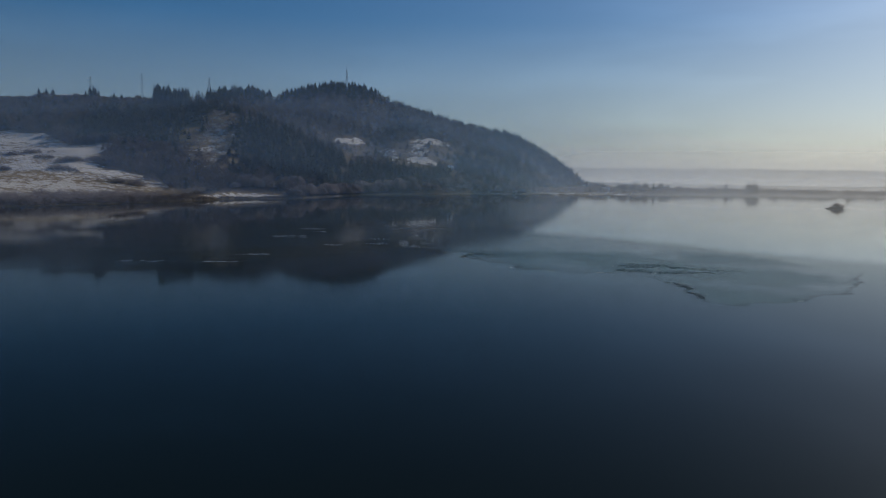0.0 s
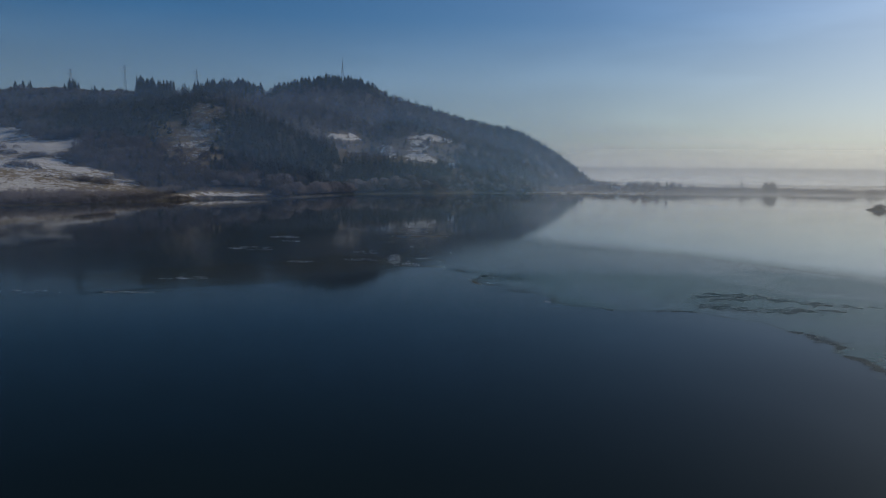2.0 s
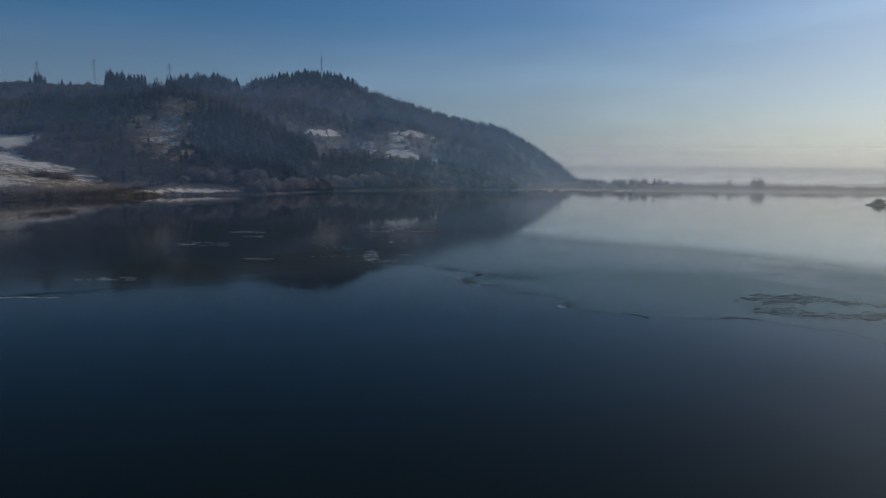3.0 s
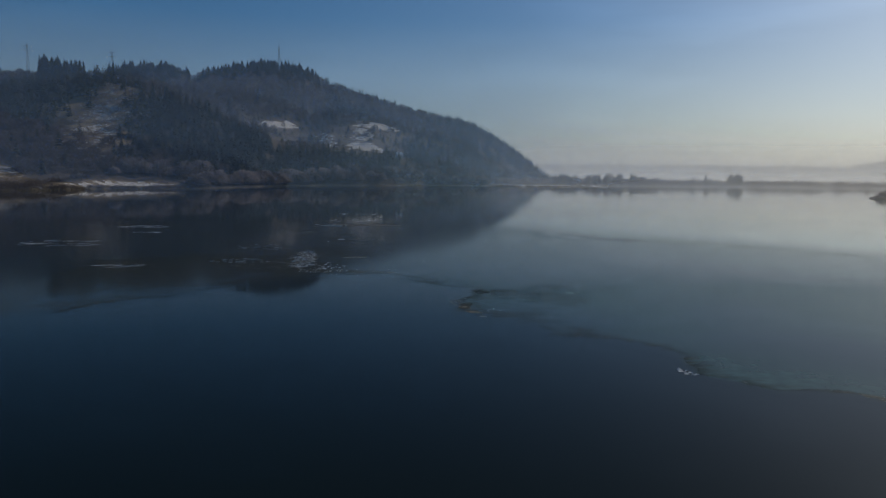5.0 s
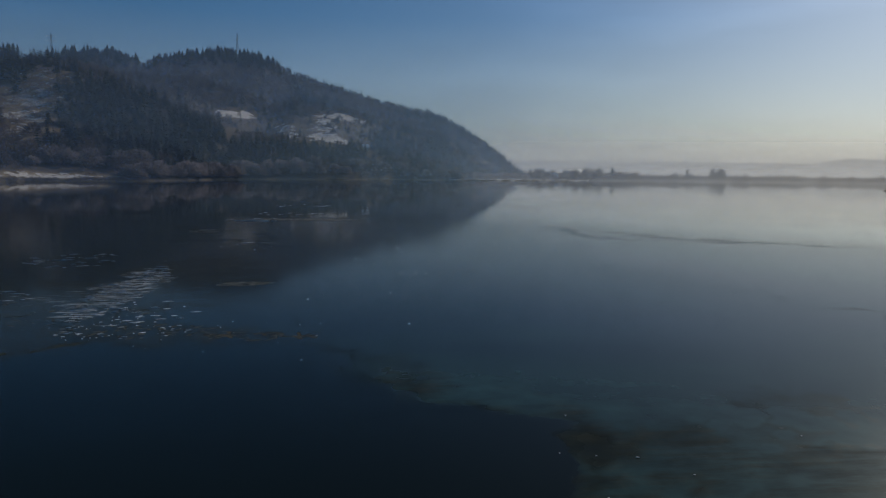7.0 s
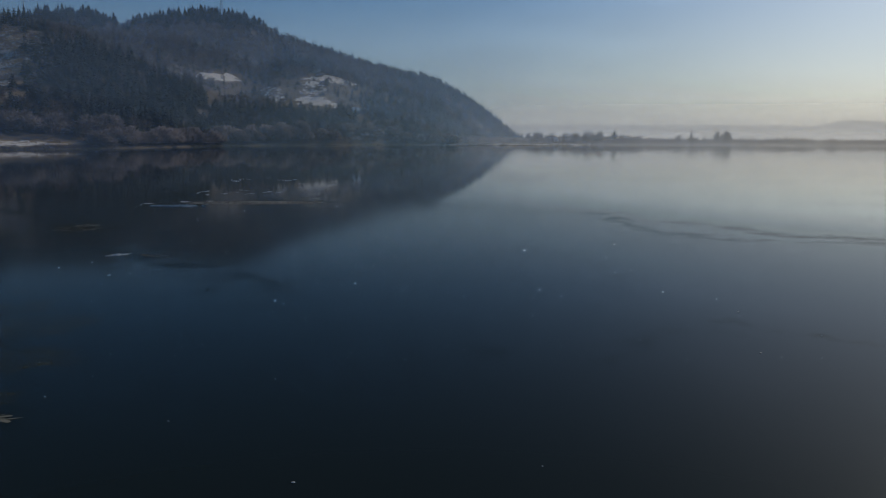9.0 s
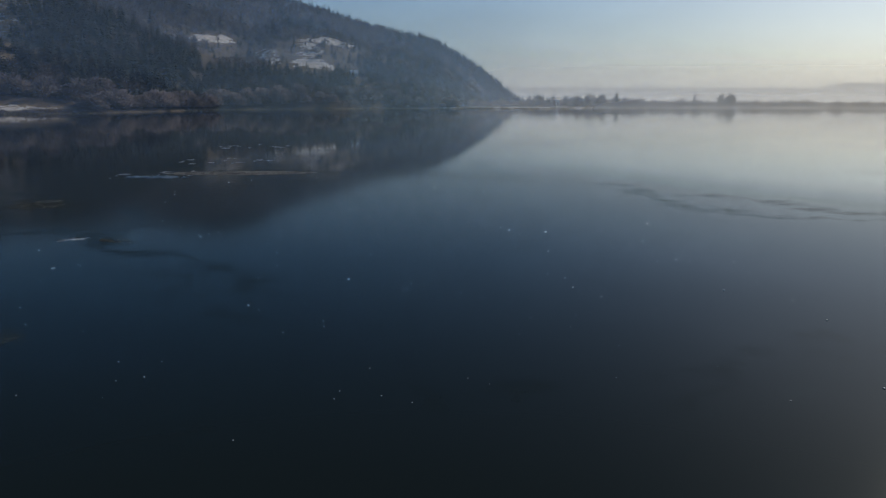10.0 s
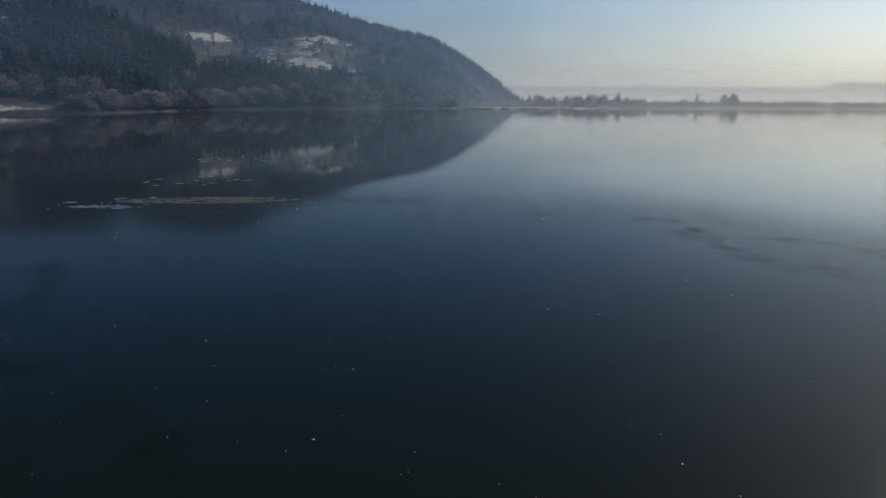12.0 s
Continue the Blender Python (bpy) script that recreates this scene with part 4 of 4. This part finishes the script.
# waterweed frozen in, and rime lying on top: middle, half length, half width, turn, how much
WEEDY = ((-24, 222, 17, 14, 8, 0.62), (-48, 200, 26, 16, 15, 0.58), (-8, 219, 7.5, 2.6, -6, 0.6), (-13, 226, 7, 5, 0, 0.62), (-20, 232, 8, 4, -10, 0.5), (-4, 228, 4, 2.0, -30, 0.35), (-9, 240, 5, 8, 10, 0.55), (12.5, 203, 5, 1.8, -8, 0.5), (16, 200, 4, 3, 0, 0.45), (7.0, 195.2, 1.0, 3.2, 8, 0.8), (8, 201, 2, 2, 0, 0.5),
         (-4.6, 296.5, 9, 1.6, -2, 0.7), (-15, 275, 3.5, 2.6, 20, 0.6), (-52, 180, 9, 2.5, 25, 0.6))
RIMED = ((-11.4, 232, 1.8, 11.5, 3, 0.62), (-13, 229, 3.5, 4, 10, 0.5), (-22, 231, 5, 2.5, 0, 0.42), (-8, 220, 4, 2, 0, 0.40), (-12, 250, 4, 3, 0, 0.38), (-52, 251, 9, 5, 0, 0.42))


def build_ice():
    xs = np.concatenate([np.arange(-112, -30, 0.75), np.arange(-30, 30, 0.5), np.arange(30, 112, 0.8)])
    ys = np.concatenate([np.arange(118, 185, 0.8), np.arange(185, 300, 0.5), np.arange(300, 312, 0.75)])
    X, Y = (g.ravel() for g in np.meshgrid(xs, ys))
    rim = FRONT + BACK
    wx, wy = X + 1.6 * fbm(X, Y, 13, 4, 21.0) + 0.6 * fbm(X, Y, 3.5, 2, 22.0), Y + 1.6 * fbm(X, Y, 13, 4, 23.0) + 0.6 * fbm(X, Y, 3.5, 2, 24.0)
    d = to_segments(wx, wy, rim, True) * np.where(within(wx, wy, rim), 1, -1)
    front = to_segments(wx, wy, FRONT, False)
    frosted = 0.16 + (0.74 - 0.60 * step(200, 236, Y)) * step(-6, 4, X + 0.05 * (Y - 216))
    frosted = frosted + 0.22 * step(28, 45, X) * (1 - step(195, 215, Y))
    cover = step(-0.5, 0.9, d) * frosted * (0.72 + 0.22 * fbm(X, Y, 38, 3, 25.0)) * (1 - 0.6 * step(75, 105, X))
    cover = cover * (0.8 + 0.2 * step(2, 18, front))
    soaked = np.zeros_like(X)
    sx, sy = X + 1.3 * fbm(X, Y, 6, 4, 26.0), Y + 1.3 * fbm(X, Y, 6, 4, 27.0)
    for k, (cx, cy, rx, ry, turn) in enumerate(SOAKED):
        soaked = np.maximum(soaked, (0.64 + 0.14 * (cx > 40)) * inside(sx, sy, cx, cy, rx, ry, turn, 0.55, 30.0 + k))
    for k, line in enumerate(CRACKS):
        soaked = np.maximum(soaked, (0.50, 0.74, 0.76, 0.76, 0.72, 0.64)[k] * np.exp(-(to_segments(wx, wy, line, False) / 1.3) ** 2))
    soaked = np.maximum(soaked, 0.6 * np.exp(-((d - 1.2) / 1.3) ** 2) * (to_segments(wx, wy, BACK, False) < 5) * (X > -20))
    soaked *= step(-0.6, 0.4, d)
    weed, rime = np.zeros_like(X), np.zeros_like(X)
    for k, (cx, cy, rx, ry, turn, most) in enumerate(WEEDY):
        weed = np.maximum(weed, most * inside(sx, sy, cx, cy, rx, ry, turn, 0.5, 60.0 + k))
    for k, (cx, cy, rx, ry, turn, most) in enumerate(RIMED):
        rime = np.maximum(rime, most * inside(sx, sy, cx, cy, rx, ry, turn, 0.5, 80.0 + k))
    weed = np.maximum(weed, 0.7 * np.exp(-((d - 1.4) / 1.8) ** 2) * (front < 12) * step(0, 6, X) * (1 - step(20, 28, X)) * (0.75 + 0.35 * fbm(X, Y, 9, 3, 71.0)))
    weed, rime = weed * step(-0.3, 0.3, d), rime * step(0.2, 1.0, d)
    n, k = len(xs), len(ys)
    i = (np.arange(k - 1)[:, None] * n + np.arange(n - 1)[None, :]).ravel()
    quads = np.stack([i, i + 1, i + n + 1, i + n], 1)
    quads = quads[(d[quads] > -2.6).any(1)]
    used, back = np.unique(quads, return_inverse=True)
    z = -0.003 + 0.009 * step(-2.4, 0.5, d[used])
    me = mesh_from("ice_sheet", np.stack([X[used], Y[used], z], 1), back.reshape(-1, 4), ICE, True, edge=np.clip(d, -3, 9)[used], lip=(1 - step(4, 9, front))[used], cover=cover[used], soaked=soaked[used], weed=weed[used], rime=rime[used])
    tagged(new("ice_sheet", me), "thin grey-blue sheet of lake ice with soaked dark patches", "ice", kind="structure")


build_ice()


def build_far_ice():
    """The paler ice behind the long crack, out to the middle of the lake; its pale colour adds to the mirrored sky."""
    xs, ys = np.arange(-330, 420, 3.6), np.arange(150, 800, 3.6)
    X, Y = (g.ravel() for g in np.meshgrid(xs, ys))
    wx, wy = X + 2.0 * fbm(X, Y, 18, 4, 41.0), Y + 2.0 * fbm(X, Y, 18, 4, 43.0)
    line = [(230, 90)] + [(150, 150), (110, 190)] + BACK + [(-180, 320), (-330, 330)]
    beyond = np.interp(wx, [p[0] for p in line[::-1]], [p[1] for p in line[::-1]])
    d = (wy - beyond) * 0.6
    # pale only to the right, left clear where the hill is mirrored
    cover = step(-0.5, 7, d) * (0.72 + 0.16 * fbm(X, Y, 60, 3, 45.0)) * (1 - step(560, 700, Y)) * (1 - step(300, 410, X)) * step(8, 50, X - 0.06 * (Y - 290))
    soaked = 0.50 * step(0.25, 0.55, fbm(X, 4 * Y, 60, 4, 46.0)) * step(6, 12, d)
    n, k = len(xs), len(ys)
    i = (np.arange(k - 1)[:, None] * n + np.arange(n - 1)[None, :]).ravel()
    quads = np.stack([i, i + 1, i + n + 1, i + n], 1)
    quads = quads[(d[quads] > -1.5).all(1)]
    used, back = np.unique(quads, return_inverse=True)
    me = mesh_from("far_ice_sheet", np.stack([X[used], Y[used], -0.004 + 0.010 * step(0, 6, d[used])], 1), back.reshape(-1, 4), PALE_ICE, True, edge=(np.clip(d, -3, 34) - 34 * step(640, 790, Y) - 34 * (1 - step(150, 185, Y)))[used], cover=(cover * step(150, 185, Y))[used], soaked=soaked[used])
    tagged(new("far_ice_sheet", me), "pale ice in the middle of the lake", "ice", kind="structure")


build_far_ice()


def frost(cx, cy, rx, ry, turn, seed, streaks, label, long=1.2, mat=FROST, name="frost_patch", category="frost", slant=0.15, girth=(0.02, 0.07), proud=(0.02, 0.05)):
    """Rime or matted weed lying in ragged streaks on the ice."""
    r = np.random.default_rng(seed)
    pieces, t = [], radians(turn)
    for _ in range(streaks):
        d, a = math.sqrt(r.random()), r.uniform(0, math.tau)
        u, v = rx * d * math.cos(a), ry * d * math.sin(a)
        x, y = cx + u * math.cos(t) - v * math.sin(t), cy + u * math.sin(t) + v * math.cos(t)
        L, w, n = long * r.uniform(0.1, 1.0) ** 1.5, r.uniform(*girth), 8
        q = r.normal(slant, slant) if slant < 1 else r.uniform(-1.5, 1.5)
        ring = []
        for k in range(n):
            b = math.tau * k / n
            e, f = L * math.cos(b) * r.uniform(0.7, 1.2), w * math.sin(b) * r.uniform(0.5, 1.4)
            ring.append((x + e * math.cos(q) - f * math.sin(q), y + e * math.sin(q) + f * math.cos(q), 0.012))
        pieces.append((np.array(ring + [(x, y, r.uniform(*proud))]), np.array([(k, (k + 1) % n, n) for k in range(n)])))
    return tagged(new(name, mesh_from(name, *joined(pieces), mat)), label, category, kind="stuff")


for cx, cy, rx, ry, turn, seed, count, long, mat, name, label in (
        (-2.0, 218.3, 3.0, 0.9, -8, 1, 70, 0.45, WEED, "weed_mat", "brown waterweed raft frozen into the ice edge"), (-7.2, 219.5, 3.4, 1.5, 0, 2, 60, 0.4, WEED, "weed_mat", "brown waterweed raft frozen into the ice edge"),
        (6.5, 197.2, 0.7, 2.4, 10, 3, 130, 0.16, WEED, "weed_mat", "brown waterweed clump at the ice edge"), (7.3, 193.4, 0.8, 0.4, -30, 4, 170, 0.13, TAN_WEED, "weed_mat", "tan waterweed clump at the ice edge"),
        (6.6, 195.8, 0.45, 0.4, 20, 19, 80, 0.11, TAN_WEED, "weed_mat", "tan waterweed clump at the ice edge"), (7.8, 191.6, 0.3, 0.2, 0, 16, 46, 0.10, TAN_WEED, "weed_mat", "tan waterweed clump at the ice edge"),
        (-4.6, 296.5, 7.5, 2.0, -2, 5, 900, 0.55, LITTER, "reed_bar", "long brown bar of reed litter in the ice"), (-15.4, 274.5, 1.8, 2.0, 20, 6, 60, 0.5, WEED, "weed_mat", "dark waterweed raft in the ice"),
        (-14.5, 224, 6.5, 3.5, 0, 9, 60, 0.4, WEED, "weed_mat", "brown waterweed raft speckled with frost"), (-5.9, 260.3, 1.2, 0.5, -30, 22, 30, 0.3, WEED, "weed_mat", "dark waterweed raft in the ice"), (-15.2, 276.5, 0.9, 0.6, 10, 23, 40, 0.3, TAN_WEED, "weed_mat", "tan waterweed clump in the ice"), (-4.6, 233.4, 1.7, 0.8, 8, 21, 70, 0.55, TAN_WEED, "weed_mat", "tan streaky waterweed frozen into the ice"), (-52, 178, 9, 1.6, 25, 20, 80, 0.7, WEED, "weed_mat", "dark waterweed raft along the ice edge")):
    frost(cx, cy, rx, ry, turn, seed, count, label, long, mat, name, "waterweed", 0.3 if long > 0.5 else 1.0, (0.03, 0.09), (0.025, 0.045) if name == "reed_bar" else (0.015, 0.019))
frost(-11.4, 232, 1.5, 10.5, 3, 8, 170, "white rime patch on the dark ice", 0.5, girth=(0.01, 0.04))
frost(-8.5, 224, 3.0, 3.4, 12, 28, 50, "flecks of white rime on the weedy ice", 0.35)
frost(-8.0, 219.5, 3.4, 1.6, 0, 18, 40, "flecks of white rime on the weedy ice", 0.2)
frost(-11.8, 293, 2.8, 0.6, -8, 10, 80, "white ridge of broken ice", 0.6, proud=(0.06, 0.16))
frost(-52, 251, 8, 5, 0, 11, 45, "white streaks of rime on the dark ice", 2.0)
frost(-54.5, 177.5, 4.5, 0.5, 0, 31, 26, "white streaks of rime on the dark ice", 1.4)
frost(-8.1, 261, 0.9, 0.5, 20, 32, 22, "flecks of white rime on the weedy ice", 0.25)
frost(-33, 224, 3, 2, 0, 12, 26, "white streaks of rime on the dark ice", 1.2)
frost(-19.5, 229, 4, 2.5, 0, 41, 60, "flecks of white rime on the weedy ice", 0.5, girth=(0.01, 0.03))
frost(-20, 246, 4, 5, 0, 42, 50, "flecks of white rime on the weedy ice", 0.6, girth=(0.01, 0.03))
frost(-50, 286, 5, 4, 0, 43, 40, "white streaks of rime on the dark ice", 1.6)
frost(-45, 272, 3, 2, 0, 44, 14, "white streaks of rime on the dark ice", 1.2)
frost(-8, 339, 6, 7, 0, 45, 14, "white streaks of rime on the dark ice", 0.9)
frost(-50, 195, 5, 2.0, 10, 13, 16, "white streaks of rime on the dark ice", 1.4)
frost(-72, 176, 8, 2.0, 5, 14, 16, "white streaks of rime on the dark ice", 1.6)
frost(-9, 312, 6, 5.0, 0, 15, 18, "white streaks of rime on the dark ice", 0.7)
frost(18.0, 174.2, 0.35, 1.0, 20, 29, 40, "small heap of white rime at the ice edge", 0.2)
frost(-12, 295, 5, 5.0, 0, 17, 14, "white streaks of rime on the dark ice", 0.8)


def shard(seed):
    """A small flat angular white bit."""
    r = np.random.default_rng(seed)
    n = 6
    a = np.linspace(0, math.tau, n, endpoint=False) + r.uniform(-0.3, 0.3, n)
    k = r.uniform(0.5, 1.0, n)
    low = np.stack([k * np.cos(a), 0.6 * k * np.sin(a), 0 * a], 1)
    high = low * (0.82, 0.82, 1) + (0, 0, 0.22)
    v = np.concatenate([low, high, [(0, 0, 0.27)]])
    t = []
    for i in range(n):
        j = (i + 1) % n
        t += [(i, j, n + j), (i, n + j, n + i), (n + i, n + j, 2 * n)]
    return mesh_from("ice_shard", v, np.array(t), FROST)


SHARDS = [shard(200 + i) for i in range(5)]
for k in range(230):
    # from here on, stand-ins for flecks of droppings and feathers
    if k >= 120:
        x, y = float(rng.uniform(-6, 24)), float(rng.uniform(236, 268))
    elif k < 60:
        x, y = float(rng.uniform(-14, 26)), float(rng.uniform(226, 296))
    elif k < 95:
        x, y = float(rng.normal(-5, 4)), float(rng.normal(219, 1.6))
    else:
        x, y = float(rng.uniform(5, 20)), float(rng.uniform(191, 207))
    ob = new("ice_shard", SHARDS[k % 5])
    s = float(rng.uniform(0.02, 0.035 if k >= 120 else 0.08))
    ob.matrix_basis = pose(x, y, 0.014, 0, 0, float(rng.uniform(0, 360))) @ Matrix.Diagonal((s, s, s, 1))
    tagged(ob, "small white fleck on the lake ice", "ice shard", "ice shards")


# ---- islet ----
def islet():
    root = tagged(new("islet"), "small dark islet with a bushy hump in the lake", "islet")
    r = np.random.default_rng(5)
    n, k = 22, 7
    verts, tris = [], []
    for j in range(k):
        f = j / (k - 1)
        for i in range(n):
            a = math.tau * i / n
            w = (1 - f) ** 0.6 * r.uniform(0.88, 1.1)
            verts.append((8.5 * w * math.cos(a) - 1.5 * (1 - f), 4.0 * w * math.sin(a), -0.6 + 3.4 * f * (1 + 0.25 * math.cos(a))))
    for j in range(k - 1):
        for i in range(n):
            a, b = j * n + i, j * n + (i + 1) % n
            tris += [(a, b, b + n), (a, b + n, a + n)]
    under("bank", mesh_from("bank", np.array(verts), np.array(tris), GROUND, True, snow=np.full(len(verts), 0.15), grass=np.full(len(verts), 0.3)), root)
    for _ in range(12):
        m = SHRUBS[int(r.integers(len(SHRUBS)))][1]
        ob = under("bush", mesh_from("bush", *m, SCRUB), root)
        s = float(r.uniform(2.5, 4.2))
        ob.matrix_basis = pose(float(r.uniform(-0.5, 5)), float(r.uniform(-1.8, 1.8)), 1.0, 0, 0, float(r.uniform(0, 360))) @ Matrix.Diagonal((s, s, s, 1))
    root.matrix_basis = pose(312.5, 566, 0)


islet()
